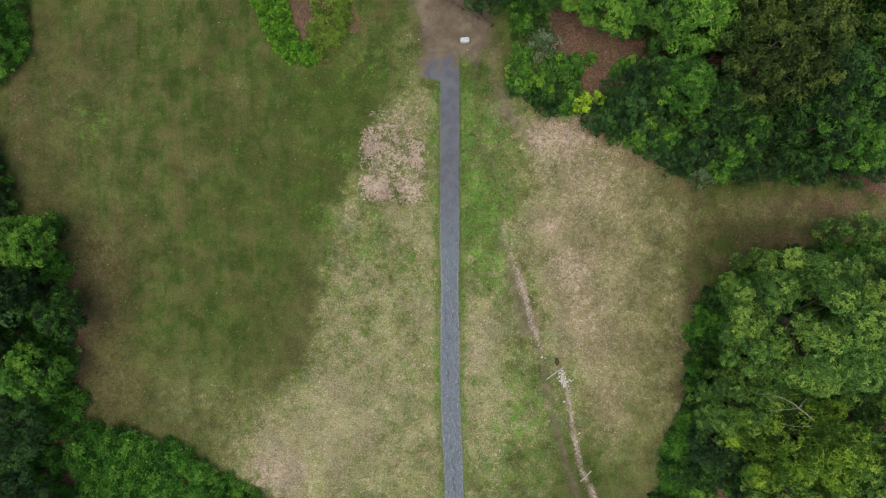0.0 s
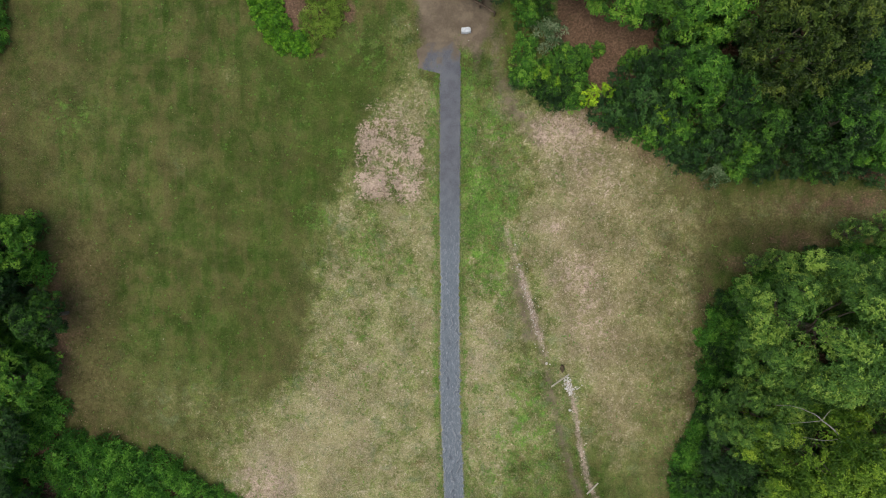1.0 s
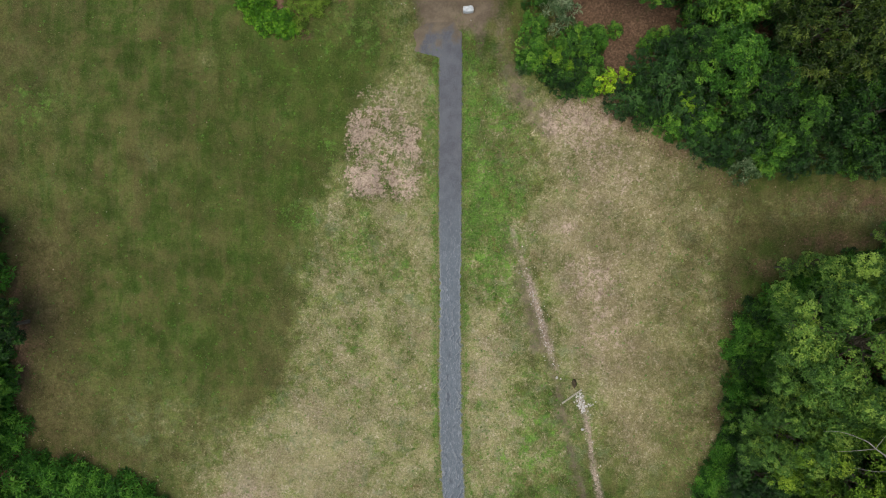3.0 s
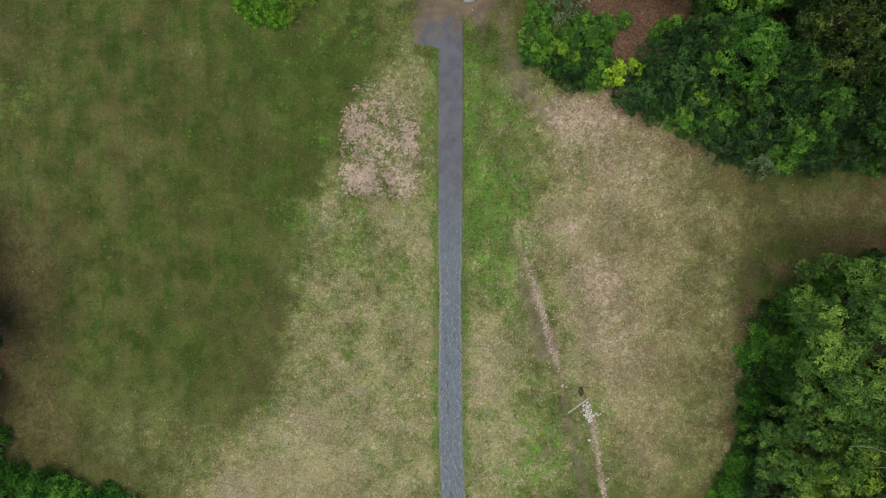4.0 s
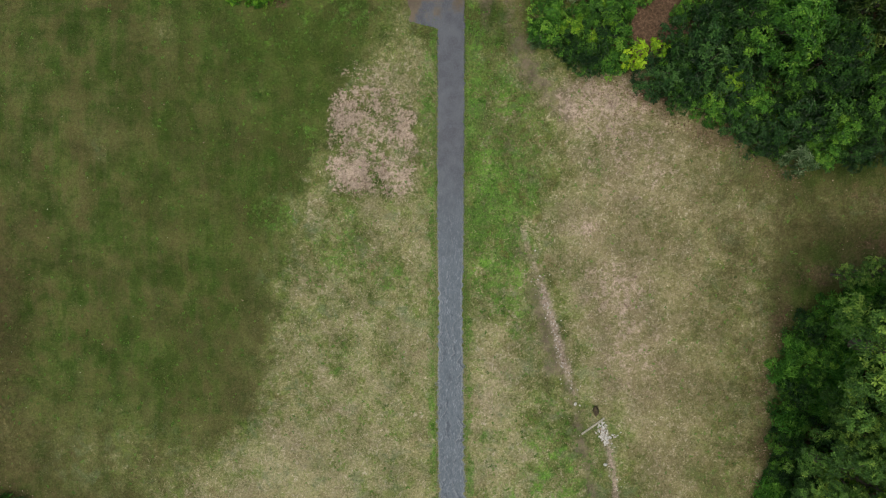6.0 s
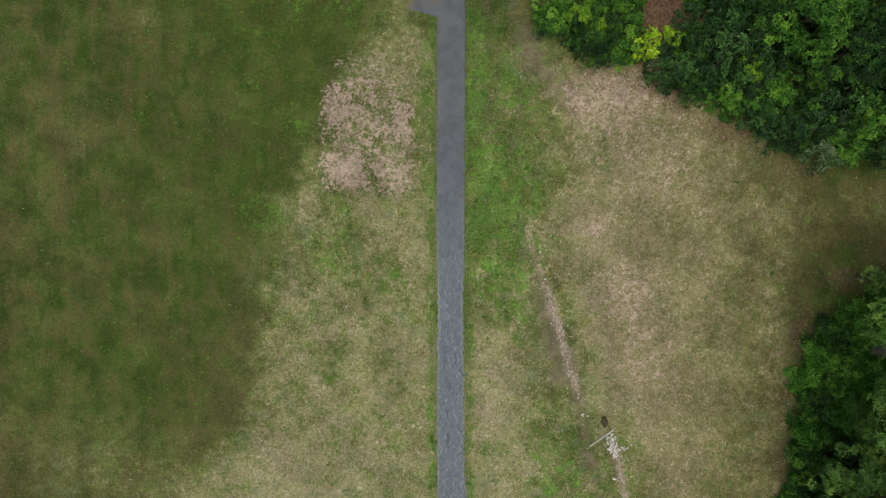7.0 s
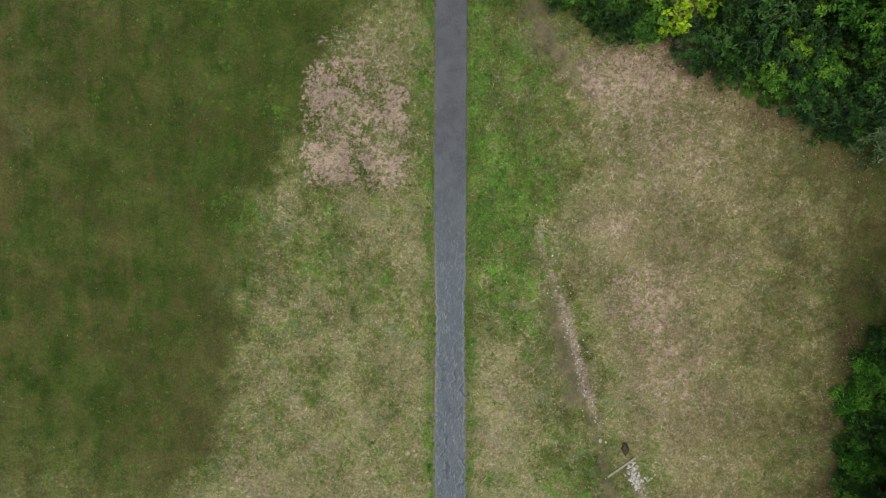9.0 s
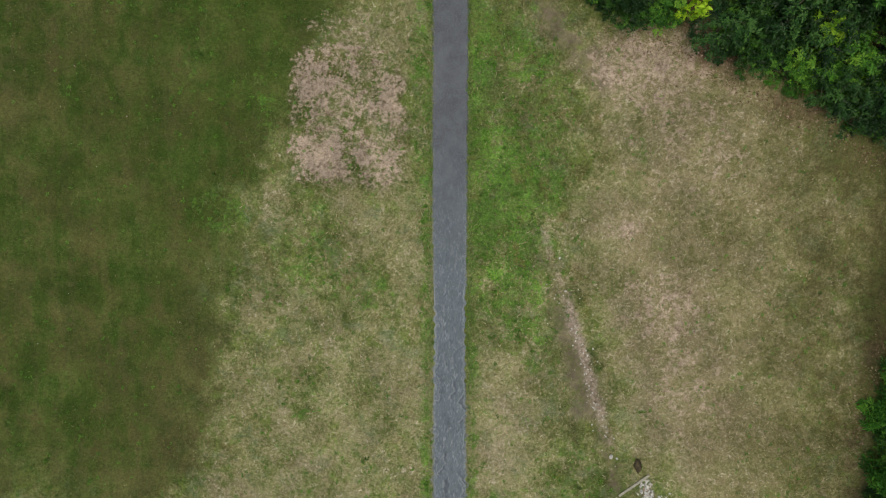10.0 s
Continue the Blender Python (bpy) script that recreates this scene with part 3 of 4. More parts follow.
SOIL_SPOTS = [
    (0.9, 20.4, 2.6, 3.6, 1.0), (2.5, 18.4, 1.3, 2.2, 0.85), (-0.5, 17.6, 1.3, 1.9, 0.8), (-1.3, 20.4, 1.5, 1.1, 0.6),
    (4.4, 15.2, 0.7, 2.6, 0.42), (-0.9, 15.2, 1.25, 1.0, 0.6),
    (2.6, 15.6, 0.4, 1.6, 0.36), (2.9, 8.3, 0.45, 0.6, 0.40), (4.3, 7.0, 0.5, 0.6, 0.36), (2.0, 9.0, 0.3, 0.3, 0.40),
    (7.0, -6.4, 0.55, 1.8, 0.50), (8.7, -11.6, 0.5, 1.0, 0.46),
]
LITTER_AND_SHADE_SPOTS = [
    # (-30.2, -5.0): litter colour added to darken that same painted tree shade
    (12.98, 17.08, 4.24, 2.83, 1.0), (12.01, 14.19, 2.35, 2.82, 0.9), (-30.2, -5.0, 2.2, 6.0, 0.30), (13.34, 10.12, 1.86, 1.16, 0.7),
    (17.05, 7.58, 2.79, 0.84, 0.5), (31.84, 4.08, 7.63, 1.43, 0.5), (-11.6, 18.6, 2.6, 2.6, 1.0),
    (-7.6, 18.9, 0.7, 1.0, 0.6), (-10.1, 15.5, 0.7, 0.35, 0.5), (20.5, -10.47, 0.6, 6.29, 0.42),
    (21.5, -3.67, 0.7, 2.4, 0.40), (24.2, -0.9, 2.88, 0.9, 0.45), (28.6, 1.0, 3.83, 0.9, 0.5),
    (-32.26, -3.13, 1.73, 5.29, 0.2), (-31.44, -9.91, 1.45, 4.35, 0.3), (-25.18, -15.47, 5.82, 0.58, 0.3),
    (-35.72, 11.1, 0.95, 7.58, 0.4),
]


def covers(x, y):
    """How much of each kind of ground lies at a place."""
    soil = blobs(x, y, SOIL_SPOTS)
    fade = np.clip((4.6 - np.abs(y + 4.4)) / 2.4, 0.45, 1)
    track = np.maximum(0.95 * fade * near_line(x, y, RUT_MAIN, 0.26), 0.82 * near_line(x, y, RUT_LOW, 0.22))
    soil = np.maximum(soil, 0.56 * near_line(x, y, RUT_SIDE, 0.42))
    soil = np.maximum(soil, 0.62 * near_line(x + 0.55, y + 0.2, RUT_MAIN, 0.50) * fade)
    soil = np.maximum(soil, 0.60 * near_line(x, y, [(4.7, 13.2), (5.5, 11.4), (6.5, 10.2), (7.8, 8.8)], 0.75))
    lush = blobs(x, y, LUSH_WEST + LUSH_EAST)
    line = np.array(PATH_LINE)
    off = np.abs(x - np.interp(y, line[::-1, 1], line[::-1, 0]))
    lush = np.maximum(lush, np.where(y < 14.5, 0.68, 0) * np.exp(-((off - 1.02) / 0.36) ** 2))
    wave = clumpy(0.5 * x, 0.5 * y) + 0.6 * clumpy(1.3 * x + 4, 1.2 * y)
    border, strip = np.array(LAWN_EDGE), np.array(STRIP_EDGE)
    into = x - np.interp(y, border[:, 0], border[:, 1]) + 0.9 * wave
    west = np.clip((into + 1.6) / 4.0, 0, 1) * (0.12 + 0.17 * np.clip(into / 5, 0, 1) + 0.07 * np.exp(-((into - 1.4) / 1.2) ** 2) * np.clip((1 - y) / 4, 0, 1)) * (x < 0.8) * np.clip((17 - y) / 7, 0, 1)
    into = x - np.interp(y, strip[:, 0], strip[:, 1]) + 0.8 * wave
    east = np.clip((into + 0.5) / 2.5, 0, 1) * 0.26 * np.clip((23 - x) / 9, 0, 1) * np.clip((y + 24) / 8, 0.4, 1)
    verge = (0.8 < x) * np.clip((13 - x) / 4, 0, 1) * (0.15 - 0.02 * np.clip((3 - y) / 6, 0, 1)) * np.clip((17 - y) / 4, 0, 1)
    dry = np.clip(blobs(x, y, DRY_WEST + DRY_EAST) + west + east + verge, 0, 1)
    slab = slabs(x, y, PINK_SLABS)
    dry = dry * (1 - 0.28 * np.clip(slab * 2, 0, 1))
    litter = blobs(x, y, LITTER_AND_SHADE_SPOTS)
    wood = ((x > 23.5 - 0.25 * np.abs(y + 8)) & (y < -4.5)) | ((x > 9) & (y > 14.0 - 0.33 * (x - 9))) | ((x < -33) & (y < 1)) | (y < -20 - 0.45 * (x + 20))
    wood = wood & (np.abs(x) < 44) & (np.abs(y) < 29)
    litter = np.maximum(litter, np.where(wood & ((x < -16) | (x > 9)), 0.95, 0.0))
    sere = np.clip((into - 0.3) / 3.0, 0, 1) * np.clip((22.5 - x) / 8, 0, 1) * np.clip((y + 22) / 8, 0.3, 1) * np.clip((12 - y) / 2, 0, 1)
    return dict(dry=dry, sere=sere, lush=lush, brown=blobs(x, y, BROWN_AND_SHADE), deep=blobs(x, y, DEEP), pink=np.clip(blobs(x, y, PINK_SPOTS) + slab + 0.5 * east, 0, 1), soil=soil, track=track, litter=litter)


# ---- the ground: one sheet, fine where the meadow is, coarse out to the horizon ----
def ground():
    far = np.array([1.0, 2.5, 5, 9, 16, 30, 60, 120, 250, 500, 1000, 2000])
    xs = np.concatenate([-42 - far[::-1], np.linspace(-42, 42, 421), 42 + far])
    ys = np.concatenate([-27 - far[::-1], np.linspace(-27, 27, 271), 27 + far])
    gx, gy = np.meshgrid(xs, ys)
    x, y = gx.ravel(), gy.ravel()
    z = ground_z(x, y) + 0.02 * np.sin(x * 1.7 + np.sin(y)) * np.sin(y * 1.3 + 0.6 * x)
    z = z - 0.07 * near_line(x, y, RUT_MAIN, 0.4) - 0.06 * near_line(x, y, RUT_LOW, 0.3) - 0.03 * near_line(x, y, RUT_SIDE, 0.4)
    z = z - 0.04 * near_line(x, y, PATH_LINE, 0.8) * np.clip((16.2 - y) / 1.5, 0, 1)
    n, m = len(xs), len(ys)
    i = (np.arange(m - 1)[:, None] * n + np.arange(n - 1)[None, :]).ravel()
    faces = np.stack([i, i + 1, i + n + 1, i + n], 1)
    me = mesh_of("ground", np.stack([x, y, z], 1), faces, M_MEADOW, True, **covers(x, y))
    tagged(new("ground", me), "mown meadow with green, straw-dry and bare patches", "ground", kind="structure")


def footpath():
    """The tarmac strip with frayed edges and a small apron at its head."""
    line = np.array(PATH_LINE)
    yy = np.arange(line[:, 1].min(), line[:, 1].max(), 0.12)
    cx = np.interp(yy, line[::-1, 1], line[::-1, 0])
    across = np.array([-1.0, -0.93, -0.8, -0.5, -0.2, 0.1, 0.4, 0.7, 0.87, 0.95, 1.0])
    rows, edge, sand, silt = [], [], [], []
    for k, y in enumerate(yy):
        fray = [0.14 * noise.noise((s * 9.0, y * 0.9, 0)) + 0.28 * noise.noise((s * 5.0, y * 3.7, 3)) for s in (-1, 1)]
        rag = min(1.0, max(0.45, (3.0 - y) / 8))
        half = 0.87 - 0.12 * math.exp(-((y + 3.2) / 2.9) ** 2)
        left, right = half + rag * fray[0], half + rag * fray[1]
        grow = 0.5 + 0.5 * math.tanh((y - 14.2) * 9)
        left += (1.85 + 0.25 * noise.noise((y * 1.3, 4.0, 1))) * grow
        for a in across:
            px = cx[k] + (a * left if a < 0 else a * right)
            dip = min(1.0, max(0.0, (y - 15.7 + 0.9 * noise.noise((px * 0.9, y * 0.9, 7))) / 1.6))
            z = gz(px, y) + (0.022 * (1 - a * a) + (-0.03 if abs(a) == 1 else 0.012)) * (1 - dip) - 0.05 * dip
            rows.append((px, y, z))
            edge.append(max(0.0, abs(a) - 0.7) / 0.3)
            sand.append(1.25 * min(1.0, max(0.0, (y - 13.6) / 4.2)) * (0.9 + 0.1 * a) + grow * 0.5 * max(0.0, -a - 0.55) / 0.45)
            silt.append(min(1.0, max(0.12, (10.5 - y) / 23.5)))
    n = len(across)
    i = (np.arange(len(yy) - 1)[:, None] * n + np.arange(n - 1)[None, :]).ravel()
    faces = np.stack([i, i + 1, i + n + 1, i + n], 1)
    me = mesh_of("path", rows, faces, M_ASPHALT, True, edge=edge, sand=sand, silt=silt)
    tagged(new("path", me), "narrow grey tarmac footpath with frayed edges", "path", kind="structure")


ground()
footpath()


# ---- plants ----
def sprigs(p, up, size, tone, leaves=7, width=0.42, droop=0.15):
    """Rosettes of folded leaves at the points p. Returns vertices, faces and tones."""
    n = len(p)
    ref = rng.normal(size=(n, 3))
    e1 = np.cross(up, ref)
    e1 /= np.linalg.norm(e1, axis=1)[:, None] + 1e-9
    e2 = np.cross(up, e1)
    vs = []
    for j in range(leaves):
        a = 2 * math.pi * j / leaves + rng.uniform(-0.5, 0.5, n)
        el = rng.normal(0.16, 0.26, n)
        ln = size * rng.uniform(0.65, 1.2, n)
        d = e1 * (np.cos(a) * np.cos(el))[:, None] + e2 * (np.sin(a) * np.cos(el))[:, None] + up * np.sin(el)[:, None]
        w = np.cross(d, up)
        w /= np.linalg.norm(w, axis=1)[:, None] + 1e-9
        w = w * (ln * width)[:, None]
        base = p + d * (ln * 0.08)[:, None]
        tip = p + d * ln[:, None] - up * (ln * droop)[:, None]
        mid = p + d * (ln * 0.5)[:, None] + up * (ln * 0.10)[:, None]
        vs.append(np.stack([base, mid + w * 0.5, tip, mid - w * 0.5], 1))
    v = np.concatenate(vs, 0).reshape(-1, 3)
    b = np.arange(0, len(v), 4)
    f = np.concatenate([np.stack([b, b + 1, b + 2], 1), np.stack([b, b + 2, b + 3], 1)])
    return v, f, np.repeat(np.tile(tone, leaves), 4)


def tube(points, radii, sides=6):
    """A tapered, bent limb through the points."""
    pts = [Vector(q) for q in points]
    verts, faces = [], []
    for k, q in enumerate(pts):
        d = (pts[min(k + 1, len(pts) - 1)] - pts[max(k - 1, 0)]).normalized()
        a = d.orthogonal().normalized()
        b = d.cross(a)
        for s in range(sides):
            t = 2 * math.pi * s / sides
            verts.append(q + (a * math.cos(t) + b * math.sin(t)) * radii[k])
    for k in range(len(pts) - 1):
        for s in range(sides):
            i, j = k * sides + s, k * sides + (s + 1) % sides
            faces.append((i, j, j + sides, i + sides))
    return np.array([tuple(v) for v in verts]), faces


def bent(a, b, r0, r1, bow=0.15, steps=5, sides=6):
    a, b = np.array(a, float), np.array(b, float)
    off = rng.normal(size=3) * np.linalg.norm(b - a) * bow
    pts = [a + (b - a) * s + off * math.sin(math.pi * s) for s in np.linspace(0, 1, steps)]
    return tube(pts, np.linspace(r0, r1, steps), sides)


def lobe_cloud(centres, radii, per_area, floor=-0.35):
    """Points and outward ways over the upper faces of lobes, ragged, thinner below."""
    ps, us, ts = [], [], []
    for c, r in zip(centres, radii):
        n = int(per_area * 4 * math.pi * r * r)
        d = rng.normal(size=(n, 3))
        d /= np.linalg.norm(d, axis=1)[:, None]
        keep = d[:, 2] > floor - 0.5 * rng.random(n)
        d = d[keep]
        n = len(d)
        lump = 1 + 0.24 * np.sin(d[:, 0] * 7 + c[0] * 3) * np.sin(d[:, 1] * 7 + c[1] * 5) * np.cos(d[:, 2] * 6)
        rad = r * lump * np.where(rng.random(n) < 0.15, rng.uniform(0.5, 0.85, n), rng.uniform(0.84, 1.10, n))
        ps.append(np.array(c) + d * rad[:, None] * np.array([1, 1, 0.8]))
        u = d * 0.85 + np.array([0, 0, 0.60]) + rng.normal(size=(n, 3)) * 0.26
        us.append(u / np.linalg.norm(u, axis=1)[:, None])
        # tone climbs with the upward face: shade painted into lower leaves, young tops lighter
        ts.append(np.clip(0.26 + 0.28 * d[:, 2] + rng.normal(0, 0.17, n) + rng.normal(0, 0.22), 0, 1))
    return np.concatenate(ps), np.concatenate(us), np.concatenate(ts)


def make_tree(name, height, radius, mat, leaf=0.30, lobes=30, density=8.0, depth=0.45, leaves=7, width=0.42):
    """trunk, limbs and a crown of leafy lobes, standing at the origin."""
    tree = new(name)
    trunk_top = height * 0.62
    r0 = 0.05 + 0.022 * height
    v, f = bent((0, 0, -0.3), (radius * 0.08, radius * 0.05, trunk_top), r0, r0 * 0.35, 0.03, 7, 9)
    part("trunk", mesh_of("trunk", v, f, M_BARK, True), tree)
    cs, rs = [], []
    for k in range(lobes):
        a = k * 2.39996 + rng.uniform(-0.3, 0.3)
        q = math.sqrt((k + 0.4) / lobes)
        rr = radius * (0.86 * q + rng.uniform(-0.06, 0.06))
        lr = rng.uniform(0.42, 0.80) * (0.75 + 0.08 * radius)
        z = height - lr * 0.7 - depth * height * q ** 2.2 * rng.uniform(0.6, 1.1) - rng.uniform(0, 0.12) * height - (rng.uniform(0.08, 0.25) * height if rng.random() < 0.3 else 0)
        cs.append((rr * math.cos(a), rr * math.sin(a), max(z, lr * 0.9)))
        rs.append(lr)
    for k in range(lobes // 2):
        a = rng.uniform(0, 2 * math.pi)
        lr = rng.uniform(0.35, 0.65)
        q = rng.uniform(0.75, 1.05)
        z = height * (1 - depth) * rng.uniform(0.75, 1.15)
        cs.append((radius * q * math.cos(a), radius * q * math.sin(a), max(min(z, height - 0.5), lr)))
        rs.append(lr)
    for k in range(0, lobes, max(1, lobes // 9)):
        s = rng.uniform(0.35, 0.8)
        v, f = bent((0, 0, trunk_top * s), cs[k], r0 * 0.4 * (1.2 - s), 0.02, 0.10)
        part("limb", mesh_of("limb", v, f, M_BARK, True), tree)
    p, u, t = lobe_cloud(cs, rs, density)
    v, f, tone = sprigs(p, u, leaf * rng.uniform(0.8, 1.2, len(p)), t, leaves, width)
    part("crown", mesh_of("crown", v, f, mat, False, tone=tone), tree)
    return tree


def make_shrub(name, radius, height, mat, leaf=0.2, lobes=15, density=22.0, leaves=7, width=0.45):
    """stems and a low, lumpy dome of leaves."""
    shrub = new(name)
    cs, rs = [], []
    for k in range(lobes):
        a = k * 2.39996 + rng.uniform(-0.4, 0.4)
        q = math.sqrt((k + 0.3) / lobes)
        lr = radius * rng.uniform(0.12, 0.27)
        z = max(height * (1 - 0.55 * q * q) * rng.uniform(0.45, 1.15) - lr * 0.8, lr * 0.35)
        cs.append((radius * 0.8 * q * math.cos(a), radius * 0.8 * q * math.sin(a), z))
        rs.append(lr)
    for k in range(0, lobes, 4):
        v, f = bent((0.1 * cs[k][0], 0.1 * cs[k][1], -0.15), cs[k], 0.035, 0.01, 0.12, 4, 5)
        part("stem", mesh_of("stem", v, f, M_BARK, True), shrub)
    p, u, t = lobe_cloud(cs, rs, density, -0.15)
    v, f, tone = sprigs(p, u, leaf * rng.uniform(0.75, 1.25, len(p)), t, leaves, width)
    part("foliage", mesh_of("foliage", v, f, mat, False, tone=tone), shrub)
    return shrub


def stand(ob, x, y, turn=0.0, scale=1.0, sink=0.05):
    ob.location = (x, y, gz(x, y) - sink)
    ob.rotation_euler = (0, 0, turn)
    ob.scale = (scale, scale, scale * rng.uniform(0.9, 1.1))
    return ob


class Stock:
    """Kinds of plants: the first ones are built, later ones are copies that share their meshes."""

    def __init__(self, build, label, category, group, variants):
        self.build, self.variants, self.made, self.planted, self.count = build, variants, [], [], 0
        self.tags = dict(label=label, category=category, group=group)

    def plant(self, x, y, scale=1.0, label=""):
        if len(self.made) < self.variants:
            ob = self.build()
            self.made.append(ob)
        else:
            ob = copy_thing(self.made[self.count % self.variants], Matrix.Identity(4))
        self.count += 1
        self.planted.append(ob)
        tagged(ob, **self.tags)
        if label:
            tagged(ob, label)
        return stand(ob, x, y, rng.uniform(0, 2 * math.pi), scale)


S_THICKET = Stock(lambda: make_shrub("shrub", 1.5, 2.2, M_MAPLE, 0.165, 28, 27, 6), "mid-green leafy shrub at the edge of the wood", "shrub", "shrubs along the wood", 4)
S_DARK = Stock(lambda: make_shrub("shrub", 1.6, 2.6, M_DARK, 0.18, 26, 21, 6), "dark green dense shrub at the edge of the wood", "shrub", "shrubs along the wood", 4)
S_LIGHT = Stock(lambda: make_shrub("shrub", 1.4, 2.0, M_LIGHT, 0.17, 28, 25, 6), "light green leafy shrub at the meadow's edge", "shrub", "shrubs along the wood", 3)
S_BRAMBLE = Stock(lambda: make_shrub("bramble", 1.5, 1.5, M_BRAMBLE, 0.36, 22, 13, 6, 0.24), "bright green bramble sprawling onto the meadow", "bramble", "brambles round the meadow", 4)
S_HEDGE = Stock(lambda: make_shrub("low_bush", 0.8, 0.85, M_HEDGE, 0.10, 30, 70, 6, 0.6), "fresh green low bush edging a planted bed", "bush", "bushes of the planted bed", 3)
S_LIME = Stock(lambda: make_shrub("shrub", 1.2, 2.9, M_LIME, 0.21, 20, 18, 6), "fresh lime-green shrub standing above its neighbours", "shrub", "shrubs along the wood", 2)
S_SILVER = Stock(lambda: make_shrub("silver_shrub", 1.4, 2.7, M_SILVER, 0.36, 18, 12, 8, 0.16), "silver-leaved shrub among green ones", "shrub", "silver shrubs", 2)
S_GOLD = Stock(lambda: make_shrub("golden_shrub", 1.0, 2.3, M_GOLD, 0.24, 6, 22, 6, 0.5), "golden yellow young shrub at the wood's edge", "shrub", "", 1)


CLEARINGS = [
    (10.16, 17.94, 0.9), (12.04, 17.3, 1.1), (13.68, 16.7, 0.9), (15.31, 16.6, 0.5), (12.9, 14.91, 0.6), (12.6, 13.7, 0.5),
    (11.8, 12.0, 0.4), (21.0, 5.9, 0.45), (8.2, 16.8, 0.9), (10.2, 19.2, 0.4),
]


def edge_line(line, inward, rows, stocks, gap=1.7, back=1.5, scale=(0.75, 1.15), grow=0.0):
    """Shrubs in rows along a line, each row further in and taller."""
    pts = [Vector((*q, 0)) for q in line]
    for row in range(rows):
        carry = rng.uniform(0, gap)
        for a, b in zip(pts, pts[1:]):
            d = b - a
            side = Vector((-d.y, d.x, 0)).normalized() * inward
            while carry < d.length:
                q = a + d * (carry / d.length) + side * (back * row + rng.uniform(-0.35, 0.35) + 0.6)
                if all(math.hypot(q.x - cx, q.y - cy) > cr + 0.8 for cx, cy, cr in CLEARINGS):
                    stocks[int(rng.integers(len(stocks)))].plant(q.x, q.y, rng.uniform(*scale) * (1 + grow * row))
                carry += gap * rng.uniform(0.8, 1.25)
            carry -= d.length


EDGE_NE = [
    (5.72, 13.76), (6.7, 12.6), (8.4, 11.6), (12.0, 10.7), (13.58, 9.3), (15.6, 8.1), (17.7, 7.1), (20.2, 5.9), (22.3, 5.9),
    (25.92, 6.0), (30.32, 5.73), (36.99, 6.73), (43.64, 7.02),
]
EDGE_NE_WEST = [
    (5.72, 13.76), (6.02, 18.02), (4.95, 20.85), (4.46, 23.67),
]
EDGE_SE = [
    (39.17, 1.04), (31.53, 0.26), (27.0, -0.9), (23.4, -2.9), (21.7, -5.0), (21.2, -7.55), (21.3, -11.44), (20.9, -14.2),
    (19.6, -16.4), (18.95, -20.2), (18.8, -25.11),
]
EDGE_SW = [
    (-14.48, -21.96), (-18.37, -19.56), (-21.78, -17.63), (-25.66, -16.2), (-29.78, -15.02), (-31.7, -11.86), (-32.62, -7.98),
]
EDGE_W = [
    (-32.62, -7.98), (-32.55, -5.07), (-34.09, -0.26), (-35.9, 3.06), (-36.74, 7.32), (-38.12, 9.67),
]
EDGE_NW = [
    (-37.13, 12.74), (-35.21, 16.28), (-34.74, 19.11), (-34.76, 23.35),
]
edge_line(EDGE_NE[:4], 1, 1, [S_LIGHT, S_THICKET], 1.05, 1.0, (0.38, 0.6))
edge_line(EDGE_NE[3:10], 1, 1, [S_THICKET, S_LIGHT], 1.05, 1.0, (0.38, 0.6))
edge_line(EDGE_NE[:4], 1, 3, [S_LIGHT, S_THICKET, S_LIGHT], grow=0.05)
edge_line(EDGE_NE[3:10], 1, 3, [S_THICKET, S_THICKET, S_DARK, S_DARK, S_LIGHT], grow=0.10)
edge_line(EDGE_NE[9:], 1, 3, [S_THICKET, S_DARK, S_DARK], grow=0.12)
edge_line(EDGE_NE_WEST, -1, 2, [S_LIGHT, S_LIGHT, S_THICKET], 1.8)
edge_line(EDGE_SE, 1, 1, [S_BRAMBLE, S_LIGHT], 1.0, 1.0, (0.4, 0.6))
edge_line(EDGE_SE, 1, 3, [S_LIGHT, S_BRAMBLE, S_THICKET], 1.5, 1.4, (0.7, 0.95), grow=0.14)
edge_line(EDGE_SW, 1, 5, [S_BRAMBLE], 1.7, 1.5, grow=0.06)
edge_line(EDGE_W, 1, 3, [S_DARK, S_BRAMBLE, S_LIGHT, S_THICKET], grow=0.15)
edge_line(EDGE_NW, 1, 2, [S_BRAMBLE, S_LIGHT])


def thicket(x0, x1, y0, y1, tries, stocks, outside, apart=1.45, scale=(0.8, 1.2)):
    """Undergrowth that fills a stretch of the wood behind its edge."""
    taken = [(o.location.x, o.location.y) for st in ALL_SHRUBS for o in st.planted]
    for _ in range(tries):
        x, y = rng.uniform(x0, x1), rng.uniform(y0, y1)
        if outside(x, y) or any(math.hypot(x - cx, y - cy) < cr + 0.8 for cx, cy, cr in CLEARINGS):
            continue
        if all(abs(x - a) + abs(y - b) > apart * 1.25 for a, b in taken):
            taken.append((x, y))
            stocks[int(rng.integers(len(stocks)))].plant(x, y, rng.uniform(*scale))


ALL_SHRUBS = (S_THICKET, S_DARK, S_LIGHT, S_BRAMBLE)
thicket(7, 22, 11, 21, 160, [S_THICKET, S_THICKET, S_LIGHT], lambda x, y: y < 15.2 - 0.36 * (x - 6), 1.8)
thicket(20, 37, 8, 21, 200, [S_DARK, S_THICKET], lambda x, y: y < 9.0, 1.9)
thicket(21, 37, -21, -1, 420, [S_THICKET, S_LIGHT], lambda x, y: y > -3.0 - 0.0 * x or x < 21.5 + 0.2 * abs(y + 9), 1.8)
